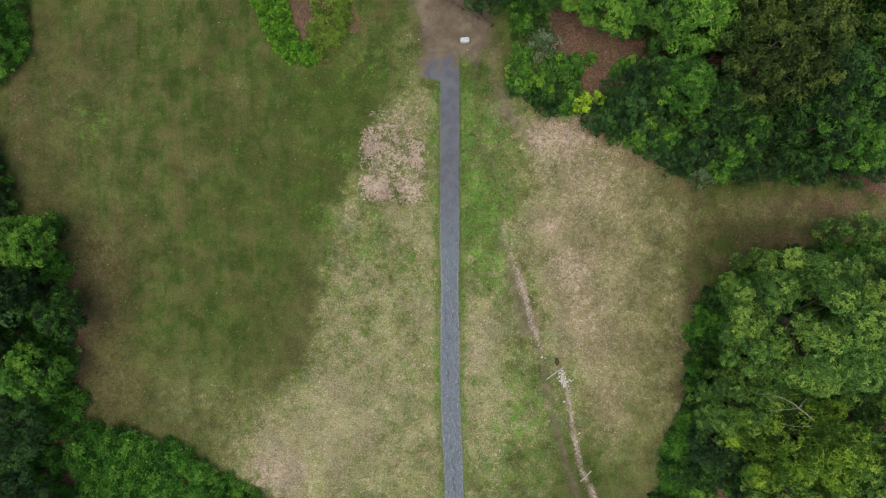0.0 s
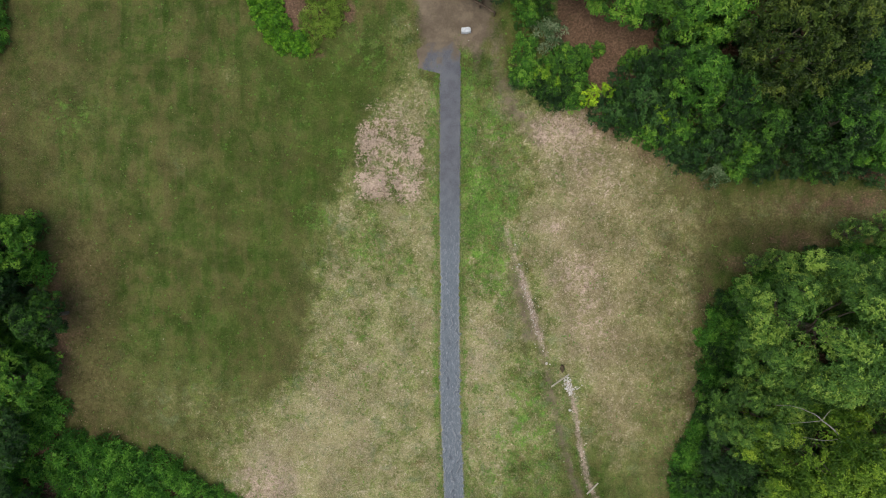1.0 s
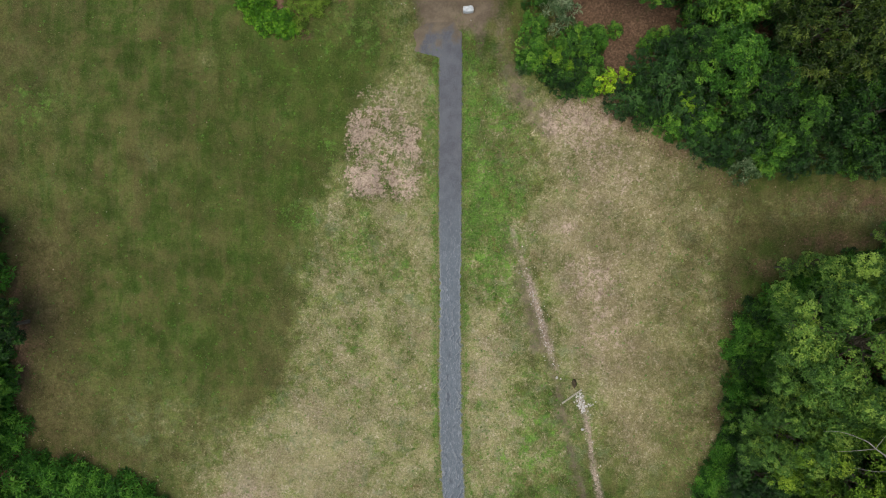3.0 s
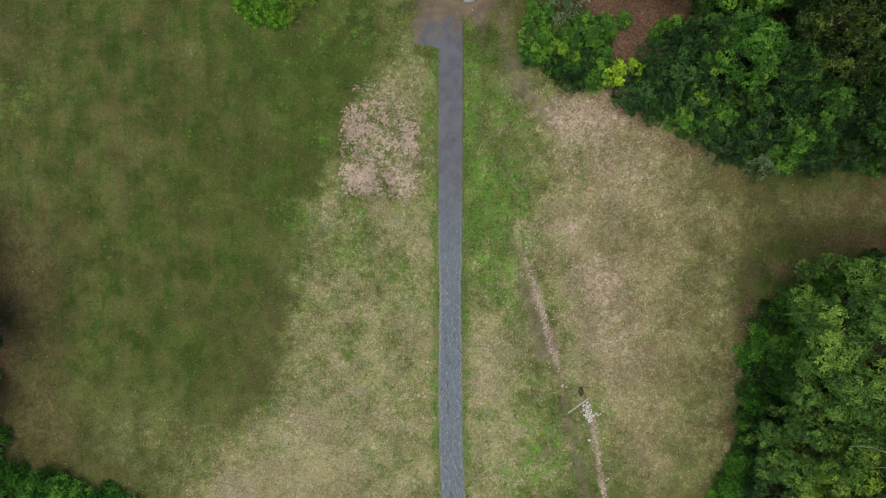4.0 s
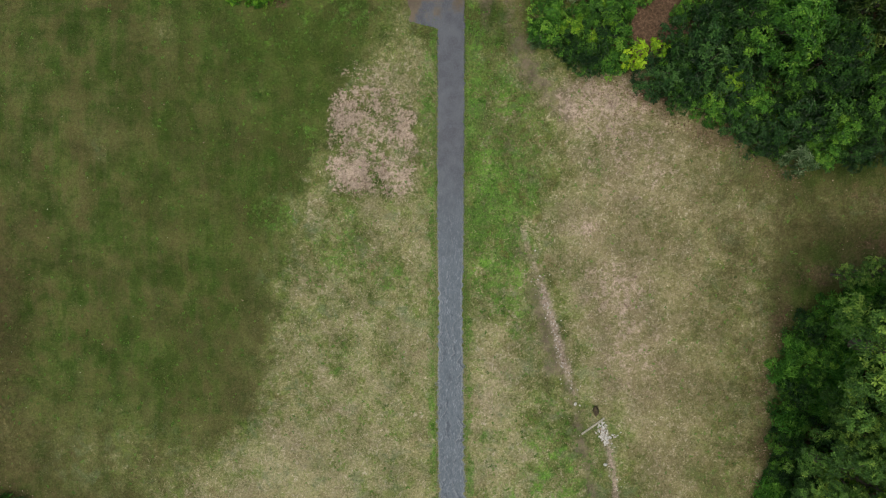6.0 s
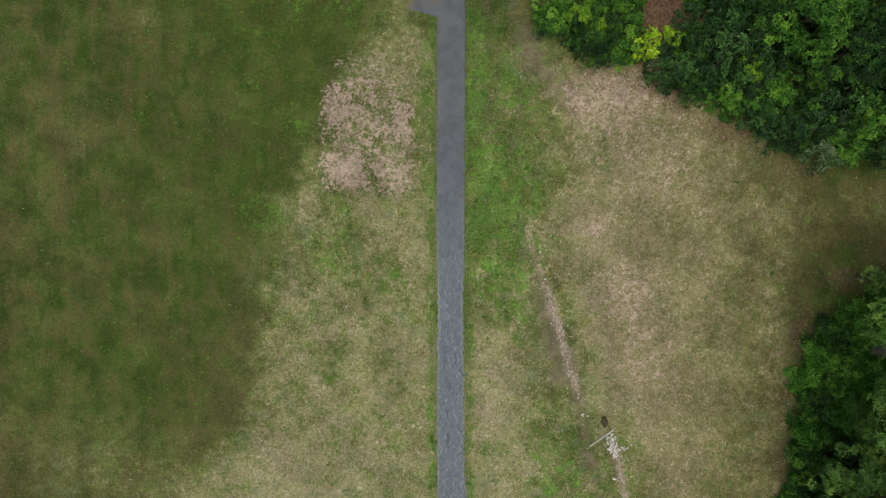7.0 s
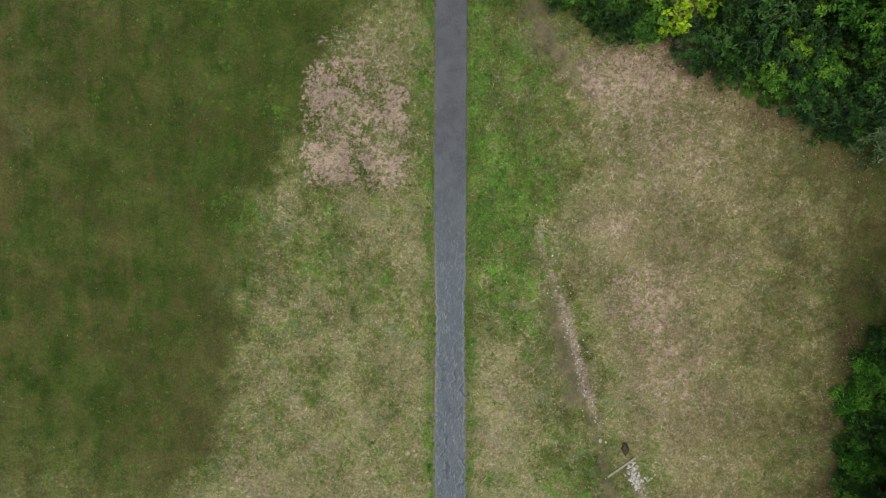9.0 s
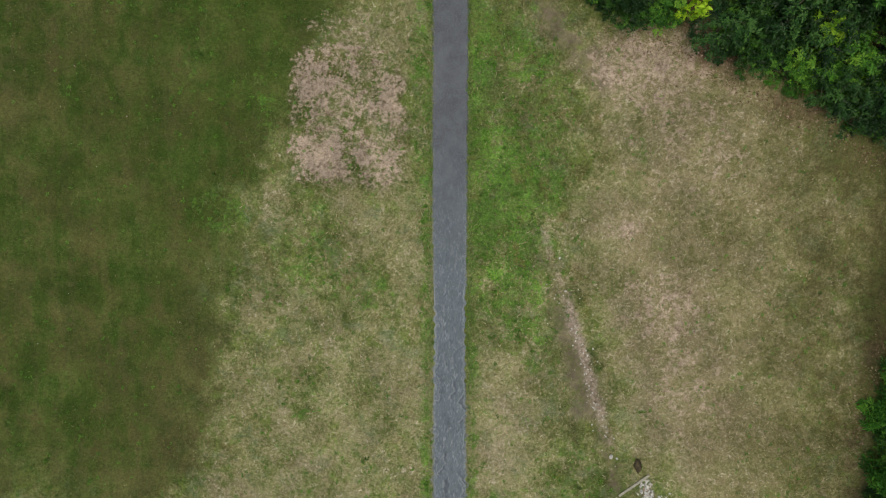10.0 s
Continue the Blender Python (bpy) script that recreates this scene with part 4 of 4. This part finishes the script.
thicket(-38, -26, -21, 2, 300, [S_BRAMBLE, S_BRAMBLE, S_LIGHT], lambda x, y: x > -31.5 and y > -15.5 - 0.55 * (x + 31.5))
edge_line([(21.0, -14.0), (19.6, -16.4), (18.95, -20.2), (18.8, -24.0)], 1, 3, [S_BRAMBLE], 1.2, 1.1, (0.6, 0.85))
for x, y in ((24.5, -18.4), (23.6, -17.2), (25.6, -19.6), (22.8, -18.9)):
    S_THICKET.plant(x, y, 1.2)
S_SILVER.plant(21.0, 5.9, 0.85)
S_SILVER.plant(8.2, 16.8, 1.05)
S_SILVER.plant(5.8, 13.2, 0.5)
S_LIGHT.plant(10.8, 15.3, 0.75)
S_LIGHT.plant(12.2, 15.8, 0.52)
S_LIME.plant(16.6, 10.1, 1.0)
S_LIME.plant(19.3, 8.6, 0.7)
S_LIME.plant(7.9, 13.6, 0.8)
S_LIME.plant(9.6, 14.2, 0.95)
S_LIME.plant(8.9, 12.8, 0.7)
S_GOLD.plant(11.9, 11.9, 1.25)
S_GOLD.plant(11.1, 11.4, 0.6)
S_LIGHT.plant(14.3, 14.7, 0.5)
S_DARK.plant(15.9, 14.6, 0.8)

T_MAPLE = Stock(lambda: make_tree("tree", 9.0, 2.9, M_MAPLE, 0.28, 44, 10, leaves=6), "mid-green broadleaf tree in the wood", "tree", "trees of the wood", 3)
T_OAK = Stock(lambda: make_tree("tree", 12.5, 4.2, M_OAK, 0.28, 80, 7.5, leaves=6), "olive-green spreading oak in the wood", "tree", "trees of the wood", 2)
T_ASH = Stock(lambda: make_tree("tree", 15.0, 4.4, M_ASH, 0.20, 100, 15, leaves=6), "tall fresh green tree with airy crown", "tree", "trees of the wood", 3)
T_LIME = Stock(lambda: make_tree("tree", 13.0, 3.6, M_LIMETREE, 0.20, 70, 15, leaves=6), "yellow-green spreading tree among greener ones", "tree", "trees of the wood", 1)
T_YOUNG = Stock(lambda: make_tree("young_tree", 8.0, 1.5, M_ASH, 0.26, 16, 6, leaves=6), "slender young tree with loose shoots", "tree", "young trees", 2)
T_HAZEL = Stock(lambda: make_tree("tree", 8.0, 2.7, M_LIGHT, 0.28, 44, 10, leaves=6), "light green bushy tree at the meadow's edge", "tree", "trees of the wood", 2)
T_DARK = Stock(lambda: make_tree("tree", 8.0, 2.8, M_DARK, 0.22, 44, 12, leaves=6), "dark green tree at the meadow's edge", "tree", "trees of the wood", 2)
for stock, spots in (
    (T_MAPLE, [(17.2, 18.2, 0.8), (16.9, 13.4, 0.62), (28.3, 9.4, 0.95), (31.6, 12.4, 0.95), (24.2, 9.6, 0.6), (21.3, 11.4, 0.72), (33.0, 17.0, 1.0), (7.8, 21.0, 0.75), (-30.3, -5.4, 0.64), (-36.0, -9.0, 0.9)]),
    (T_HAZEL, [(18.6, 12.6, 0.80), (13.3, 18.9, 0.82), (10.6, 20.6, 0.75), (19.4, 18.2, 1.1), (32.6, 8.4, 0.8), (-33.1, 0.2, 0.8), (-37.0, 17.0, 0.7), (-32.8, -10.2, 0.85)]),
    (T_OAK, [(24.4, 14.6, 0.95), (26.0, 21.0, 1.1), (33.5, 19.0, 1.0)]),
    (T_ASH, [(25.0, -5.0, 1.1), (24.5, -9.4, 0.66), (22.8, -11.6, 0.74), (31.0, -4.5, 0.95), (31.5, -12.0, 1.0), (26.5, -18.5, 0.85), (33.0, -19.0, 0.95), (29.3, -3.2, 0.7)]),
    (T_LIME, [(25.3, -13.2, 1.12)]),
    (T_YOUNG, [(25.9, -0.6, 0.50), (24.4, -0.9, 0.42), (31.4, 1.6, 0.62), (33.6, 1.9, 0.7)]),
    (T_DARK, [(29.0, 13.6, 1.0), (35.0, 12.0, 1.0), (-34.0, -14.5, 0.95), (-35.5, -4.0, 1.2), (22.5, -15.5, 0.8), (-37.5, 5.0, 0.7), (16.0, 22.5, 1.1), (-33.0, -20.0, 0.9), (3.4, 21.0, 0.8)]),
):
    for x, y, s in spots:
        stock.plant(x, y, s)


def dead_branch(tree):
    """A bare, bleached limb that sticks out of the crown, forked into twigs."""
    inv = tree.matrix_basis.inverted()
    spots = {"a": (25.2, -12.2, 10.6), "b": (24.6, -11.35, 11.4), "c": (23.4, -10.25, 11.5), "d": (22.65, -9.75, 11.5), "e": (20.7, -9.4, 11.3), "f": (22.3, -11.3, 11.4), "g": (21.4, -10.5, 11.3), "h": (24.0, -9.6, 11.4)}
    p = {k: inv @ Vector(v) for k, v in spots.items()}
    verts, faces = [], []
    for i, j, r0, r1 in (("a", "b", 0.11, 0.08), ("b", "c", 0.08, 0.05), ("c", "d", 0.05, 0.03), ("d", "e", 0.03, 0.012), ("b", "f", 0.035, 0.012), ("c", "g", 0.03, 0.01), ("c", "h", 0.03, 0.01)):
        v, f = bent(p[i], p[j], r0, r1, 0.06)
        faces += [tuple(n + len(verts) for n in q) for q in f]
        verts += list(v)
    part("dead_branch", mesh_of("dead_branch", np.array(verts), faces, M_DEADWOOD, True), tree, "bare bleached grey branch")


bpy.context.view_layer.update()
dead_branch(T_ASH.planted[1])


# ---- the planted bed ----
S_HERB = Stock(lambda: make_shrub("herb_clump", 0.7, 0.55, M_HERB, 0.12, 10, 70, 5, 0.28), "fine-leaved yellowish green herb clump in a bed", "herb", "herbs of the planted bed", 3)
BED_BUSHES = [
    (-15.27, 20.58), (-14.51, 20.3), (-13.66, 20.5), (-14.97, 19.54), (-14.12, 19.36), (-13.28, 19.65), (-14.59, 18.59),
    (-13.74, 18.41), (-12.98, 18.61), (-14.1, 17.65), (-13.35, 17.47), (-12.69, 17.76), (-13.53, 16.71), (-12.78, 16.63),
    (-12.86, 15.96), (-12.11, 16.35), (-11.64, 15.7), (-10.98, 15.8), (-15.6, 21.33), (-14.66, 21.53), (-13.48, 21.44),
    (-11.32, 16.46),
]
BED_HERBS = [
    (-8.75, 20.73), (-8.56, 19.7), (-9.41, 20.26), (-9.21, 19.03), (-8.64, 18.66), (-9.97, 19.4), (-9.77, 18.27), (-9.11, 17.8),
    (-10.43, 17.6), (-9.67, 17.04), (-10.33, 16.37), (-10.81, 18.54), (-8.18, 20.36), (-8.17, 19.14), (-8.92, 18.37),
    (-9.39, 17.61), (-8.36, 18.19), (-8.85, 21.68), (-9.7, 21.48), (-10.23, 15.62), (-10.64, 19.96), (-11.09, 17.4),
]


def planted_bed():
    for x, y in BED_BUSHES:
        S_HEDGE.plant(x + rng.uniform(-0.15, 0.15), y + rng.uniform(-0.15, 0.15), rng.uniform(0.85, 1.2))
    for x, y in BED_HERBS:
        S_HERB.plant(x + rng.uniform(-0.2, 0.2), y + rng.uniform(-0.2, 0.2), rng.uniform(0.95, 1.45))


planted_bed()


# ---- stones, planks and other loose things ----
def stone_mesh(name, sx, sy, sz, mat, seed, cuts=2, rough=0.22):
    """A worn, angular lump that sits on its flat underside."""
    bm = bmesh.new()
    bmesh.ops.create_icosphere(bm, subdivisions=cuts, radius=1.0)
    for v in bm.verts:
        q = v.co.copy()
        k = 1 + rough * noise.noise(q * 1.4 + Vector((seed * 3.1, seed, 0))) + 0.5 * rough * noise.noise(q * 3.3 + Vector((0, seed * 1.7, 5)))
        v.co = Vector((q.x * sx * k, q.y * sy * k, max(q.z, -0.45) * sz * k))
    low = min(v.co.z for v in bm.verts)
    for v in bm.verts:
        v.co.z -= low
    me = bpy.data.meshes.new(name)
    bm.to_mesh(me)
    bm.free()
    me.materials.append(mat)
    return me


def rubble_pile():
    pile = tagged(new("rubble_pile"), "small heap of whitish broken stones beside a plank", "stones")
    pile.location = (*PILE[0], gz(*PILE[0]) - 0.03)
    shapes = [stone_mesh("stone", 0.11, 0.08, 0.07, M_RUBBLE, k, 1) for k in range(6)]
    spots = []
    for (ax, ay), (bx, by), n, wide in ((PILE[0], PILE[1], 70, 0.15), (PILE[1], PILE[2], 34, 0.11), (PILE[1], PILE[3], 24, 0.13)):
        for _ in range(n):
            s = rng.random()
            spots.append((ax + (bx - ax) * s + rng.normal(0, wide), ay + (by - ay) * s + rng.normal(0, wide)))
    for k, (x, y) in enumerate(spots):
        st = part("stone", shapes[k % 6], pile)
        st.location = (x - PILE[0][0], y - PILE[0][1], gz(x, y) - gz(*PILE[0]) + rng.uniform(-0.01, 0.05))
        st.rotation_euler = (rng.uniform(-0.3, 0.3), rng.uniform(-0.3, 0.3), rng.uniform(0, 6.28))
        st.scale = [rng.uniform(0.32, 0.85)] * 3


PILE = [
    (10.26, -10.31), (10.56, -11.33), (10.76, -11.82), (11.38, -11.08),
]
PLANK_ENDS = [
    (9.06, -11.12), (10.5, -10.06), (12.07, -19.92), (12.98, -18.97),
]
LONE_STONES = [
    (10.61, -13.04, 0.24), (8.65, -9.2, 0.22), (8.94, -9.3, 0.12), (11.98, -15.76, 0.12), (11.83, -15.9, 0.1), (11.37, -14.0, 0.1),
    (7.65, -3.92, 0.1), (6.26, -1.14, 0.12), (5.95, 0.44, 0.12), (-2.06, 17.49, 0.1), (-3.01, 17.82, 0.08), (2.01, 16.68, 0.07),
]
STUMP = [
    (9.91, -9.58, 0.3),
]
BLOCK = [
    (1.82, 17.38, 0.1),
]
RAIL = [
    (-0.29, 20.9), (1.56, 20.02), (2.89, 19.28), (4.03, 18.62),
]


def board(name, a, b, width, thick, label):
    """A weathered board lying on the grass, with split ends and a slight twist."""
    ax, ay = a
    bx, by = b
    length = math.hypot(bx - ax, by - ay)
    bm = bmesh.new()
    bmesh.ops.create_grid(bm, x_segments=12, y_segments=2, size=0.5)
    bmesh.ops.solidify(bm, geom=bm.faces[:], thickness=1.0)
    for v in bm.verts:
        s = v.co.x
        fray = 0.03 * noise.noise((v.co.y * 9, s, 1)) if abs(s) > 0.49 else 0
        v.co = Vector((s * length + fray, v.co.y * width * (1 + 0.1 * noise.noise((s * 5, 0, 2))), v.co.z * thick + 0.02 * math.sin(s * 3)))
    low = min(v.co.z for v in bm.verts)
    for v in bm.verts:
        v.co.z -= low
    me = bpy.data.meshes.new(name)
    bm.to_mesh(me)
    bm.free()
    me.materials.append(M_PLANK)
    ob = tagged(new(name, me), label, "plank", group="planks on the grass")
    za, zb = gz(ax, ay), gz(bx, by)
    ob.location = ((ax + bx) / 2, (ay + by) / 2, (za + zb) / 2 + 0.005)
    ob.rotation_euler = (0, -math.atan2(zb - za, length), math.atan2(by - ay, bx - ax))


def lone_stones():
    shapes = [stone_mesh("stone", 1, 0.75, 0.55, M_RUBBLE, k + 20) for k in range(4)]
    for k, (x, y, s) in enumerate(LONE_STONES):
        ob = tagged(new("stone", shapes[k % 4]), "single pale stone lying in short grass", "stone", group="loose stones")
        ob.location = (x, y, gz(x, y) - 0.02)
        ob.rotation_euler = (0, 0, k * 1.3)
        ob.scale = (s * 0.55,) * 3


def stump():
    x, y, s = STUMP[0]
    ob = tagged(new("stump", stone_mesh("stump", 0.17, 0.33, 0.25, M_STUMP, 4, 2, 0.5)), "dark rotten tree stump in the grass", "stump")
    ob.location = (x, y, gz(x, y) - 0.03)
    ob.rotation_euler = (0, 0, 0.05)


def white_block():
    """A rough-hewn white block with a notch in its long side."""
    x, y, _ = BLOCK[0]
    bm = bmesh.new()
    outline = [(-0.45, -0.24), (-0.10, -0.27), (0.30, -0.22), (0.44, -0.12), (0.42, 0.14), (0.30, 0.27), (0.12, 0.28), (-0.02, 0.19), (-0.20, 0.22), (-0.46, 0.20)]
    top = [bm.verts.new((px * 0.94, py * 0.94, 0.45 + 0.03 * noise.noise((px * 4, py * 4, 0)))) for px, py in outline]
    low = [bm.verts.new((px, py, 0.0)) for px, py in outline]
    bm.faces.new(top)
    bm.faces.new(low[::-1])
    n = len(outline)
    for k in range(n):
        bm.faces.new((low[k], low[(k + 1) % n], top[(k + 1) % n], top[k]))
    bmesh.ops.bevel(bm, geom=bm.edges[:], offset=0.035, segments=2, affect="EDGES")
    me = bpy.data.meshes.new("stone_block")
    bm.to_mesh(me)
    bm.free()
    me.materials.append(M_WHITE)
    me.transform(Matrix.Scale(0.88, 4))
    ob = tagged(new("stone_block", me), "rough white stone block standing on bare dirt", "stone block")
    ob.location = (x, y, gz(x, y) - 0.02)


def timber_barrier():
    """A low rail of dark timber on short posts across the head of the path."""
    bar = tagged(new("timber_barrier"), "low dark timber barrier on short posts", "barrier")
    bx, by = RAIL[1]
    base = gz(bx, by)
    bar.location = (bx, by, base)

    def rel(q, z):
        return (q[0] - bx, q[1] - by, gz(*q) - base + z)

    v, f = tube([rel(q, 0.62 + 0.02 * k) for k, q in enumerate(RAIL)], [0.10, 0.11, 0.10, 0.07], 8)
    part("rail", mesh_of("rail", v, f, M_DARKWOOD, True), bar)
    shift = [(x + 0.25, y + 0.36) for x, y in RAIL[1:3]]
    v, f = tube([rel(q, 0.66) for q in shift], [0.09, 0.09], 8)
    part("rail", mesh_of("rail", v, f, M_DARKWOOD, True), bar)
    for q in (*RAIL, *shift):
        v, f = tube([rel(q, -0.1), rel(q, 0.70)], [0.08, 0.075], 8)
        f.append(tuple(range(8, 16))[:4])
        part("post", mesh_of("post", v, f, M_DARKWOOD, True), bar)


rubble_pile()
board("plank", PLANK_ENDS[0], PLANK_ENDS[1], 0.11, 0.05, "weathered pale plank lying beside a heap of stones")
board("plank", PLANK_ENDS[2], PLANK_ENDS[3], 0.11, 0.05, "weathered grey plank lying across a worn track")
lone_stones()
stump()
white_block()
timber_barrier()


# ---- what nobody could count: blades, weeds, fallen leaves, grit, daisies ----
def scatter(n, x0, x1, y0, y1):
    x, y = rng.uniform(x0, x1, n), rng.uniform(y0, y1, n)
    line = np.array(PATH_LINE)
    off = np.abs(x - np.interp(y, line[::-1, 1], line[::-1, 0]))
    keep = off > 0.78
    return x[keep], y[keep]


def shards(x, y, z, length, width, lift, lean):
    """Single pointed blades: one triangle each."""
    n = len(x)
    a = rng.uniform(0, 2 * math.pi, n)
    r = length * np.cos(lean)
    tip = np.stack([x + np.cos(a) * r, y + np.sin(a) * r, z + lift + length * np.sin(lean)], 1)
    sx, sy = -np.sin(a) * width / 2, np.cos(a) * width / 2
    v = np.stack([np.stack([x + sx, y + sy, z + lift], 1), np.stack([x - sx, y - sy, z + lift], 1), tip], 1).reshape(-1, 3)
    return v, np.arange(3 * n).reshape(-1, 3)


def grass():
    x, y = scatter(320000, -38, 34, -23, 22)
    vy = rng.uniform(-22, 14, 14000)
    line = np.array(PATH_LINE)
    vx = np.interp(vy, line[::-1, 1], line[::-1, 0]) + rng.choice([-1, 1], 14000) * (0.80 + np.abs(rng.normal(0, 0.12, 14000)))
    x, y = np.concatenate([x, vx]), np.concatenate([y, vy])
    c = covers(x, y)
    keep = (c["litter"] < 0.45) & (rng.random(len(x)) > 1.2 * np.maximum(c["soil"], np.maximum(c["track"], 0.8 * c["pink"])))
    x, y = x[keep], y[keep]
    dry = np.clip(c["dry"][keep] * 1.3 - 0.1 + 0.25 * clumpy(x, y) + rng.normal(0, 0.22, len(x)), 0, 1)
    lush = np.clip(c["lush"][keep] * 1.3 + rng.normal(0, 0.2, len(x)), 0, 1)
    n = len(x)
    v, f = shards(x, y, ground_z(x, y), rng.uniform(0.06, 0.13, n) * (1 + 0.7 * dry), rng.uniform(0.012, 0.026, n), 0.0, rng.uniform(0.25, 1.1, n) * (1 - 0.5 * dry))
    me = mesh_of("grass", v, f, M_BLADE, False, dry=np.repeat(dry, 3), lush=np.repeat(lush, 3))
    tagged(new("grass", me), "short mown grass, partly dried to straw", "grass", kind="stuff")


def straw():
    """Flat pale straws that lie over the dry turf."""
    x, y = scatter(52000, -24, 22, -23, 20)
    c = covers(x, y)
    keep = (rng.random(len(x)) < 0.9 * np.clip(c["dry"] + 0.6 * c["pink"] + 0.35 * clumpy(x, y), 0, 1) ** 2 * np.clip(4 * c["dry"] - 0.3, 0, 1)) & (c["litter"] < 0.4) & (c["soil"] < 0.5)
    x, y = x[keep], y[keep]
    n = len(x)
    v, f = shards(x, y, ground_z(x, y), rng.uniform(0.10, 0.28, n), rng.uniform(0.018, 0.04, n), 0.02, rng.uniform(0.0, 0.3, n))
    tagged(new("straw", mesh_of("straw", v, f, M_STRAW)), "pale dried straw lying on the turf", "straw", kind="stuff")


def weeds():
    x, y = scatter(36000, -36, 26, -22, 21)
    c = covers(x, y)
    keep = (rng.random(len(x)) < 0.05 + 0.95 * np.clip(c["lush"] * (1 + 0.9 * clumpy(1.7 * x, 1.7 * y)), 0, 1)) & (c["litter"] < 0.5) & (c["soil"] < 0.5) & (c["dry"] < 0.75)
    x, y = x[keep], y[keep]
    n = len(x)
    p = np.stack([x, y, ground_z(x, y) + 0.02], 1)
    up = np.tile([0.0, 0.0, 1.0], (n, 1)) + rng.normal(0, 0.12, (n, 3))
    up /= np.linalg.norm(up, axis=1)[:, None]
    v, f, tone = sprigs(p, up, rng.uniform(0.06, 0.15, n), np.clip(rng.normal(0.65, 0.2, n), 0, 1), 6, 0.4)
    tagged(new("weeds", mesh_of("weeds", v, f, M_WEED, False, tone=tone)), "low green weeds and clover in the turf", "weeds", kind="stuff")


def along(line, n, spread):
    pts = np.array(line)
    i = rng.integers(0, len(pts) - 1, n)
    s = rng.random((n, 1))
    q = pts[i] + (pts[i + 1] - pts[i]) * s + rng.normal(0, spread, (n, 2))
    return q[:, 0], q[:, 1]


def fallen_leaves():
    x, y = scatter(60000, -38, 36, -22, 22)
    c = covers(x, y)
    keep = rng.random(len(x)) < 0.85 * c["litter"] ** 1.5 * np.where((x > 8.5) & (y > 12.5), 0.12, 1.0) + 0.01 + 0.10 * c["pink"]
    x, y = x[keep], y[keep]
    for line, n, dx, dy in ((EDGE_NE[2:9], 1500, -0.3, -0.5), (EDGE_SE[3:], 1300, -0.7, 0.0), (EDGE_SW, 500, 0.3, 0.6)):
        ex, ey = along(line, n, 0.42)
        x, y = np.concatenate([x, ex + dx]), np.concatenate([y, ey + dy])
    n = len(x)
    p = np.stack([x, y, ground_z(x, y) + 0.012], 1)
    up = np.tile([0.0, 0.0, 1.0], (n, 1)) + rng.normal(0, 0.25, (n, 3))
    up /= np.linalg.norm(up, axis=1)[:, None]
    v, f, tone = sprigs(p, up, rng.uniform(0.06, 0.14, n), np.zeros(n), 1, 0.7)
    tagged(new("fallen_leaves", mesh_of("fallen_leaves", v, f, M_SCRAP)), "brown fallen leaves along the bushes", "fallen leaves", kind="stuff")


def specks(name, x, y, size, mat, label, category):
    """Small five-sided crumbs or flower heads."""
    n = len(x)
    z = ground_z(x, y)
    v, f = [], []
    ring = np.linspace(0, 2 * math.pi, 6)[:-1]
    r = size[:, None] * rng.uniform(0.7, 1.2, (n, 5))
    a = ring[None, :] + rng.uniform(0, 6.28, (n, 1))
    rim = np.stack([x[:, None] + r * np.cos(a), y[:, None] + r * np.sin(a), np.repeat(z[:, None], 5, 1)], 2)
    top = np.stack([x, y, z + size * 0.8], 1)[:, None, :]
    v = np.concatenate([rim, top], 1).reshape(-1, 3)
    b = (np.arange(n) * 6)[:, None]
    f = np.concatenate([np.concatenate([b + k, b + (k + 1) % 5, b + 5], 1) for k in range(5)])
    tagged(new(name, mesh_of(name, v, f, mat)), label, category, kind="stuff")


def crumbs():
    x, y = along(RUT_MAIN[2:], 90, 0.17)
    x2, y2 = along(RUT_MAIN[1:], 40, 0.5)
    x3, y3 = along(RUT_LOW, 22, 0.25)
    x, y = np.concatenate([x, x2, x3]), np.concatenate([y, y2, y3])
    specks("pebbles", x, y, rng.uniform(0.015, 0.05, len(x)), M_RUBBLE, "pale pebbles strewn along a worn track", "pebbles")
    x, y = scatter(520, -30, 22, -20, 20)
    c = covers(x, y)
    keep = (rng.random(len(x)) < 0.15 + 0.6 * c["lush"]) & (c["litter"] < 0.3)
    x, y = x[keep], y[keep]
    specks("daisies", x, y, rng.uniform(0.015, 0.03, len(x)), M_PETAL, "tiny white daisies dotted over the lawn", "flowers")


grass()
straw()
weeds()
fallen_leaves()
crumbs()
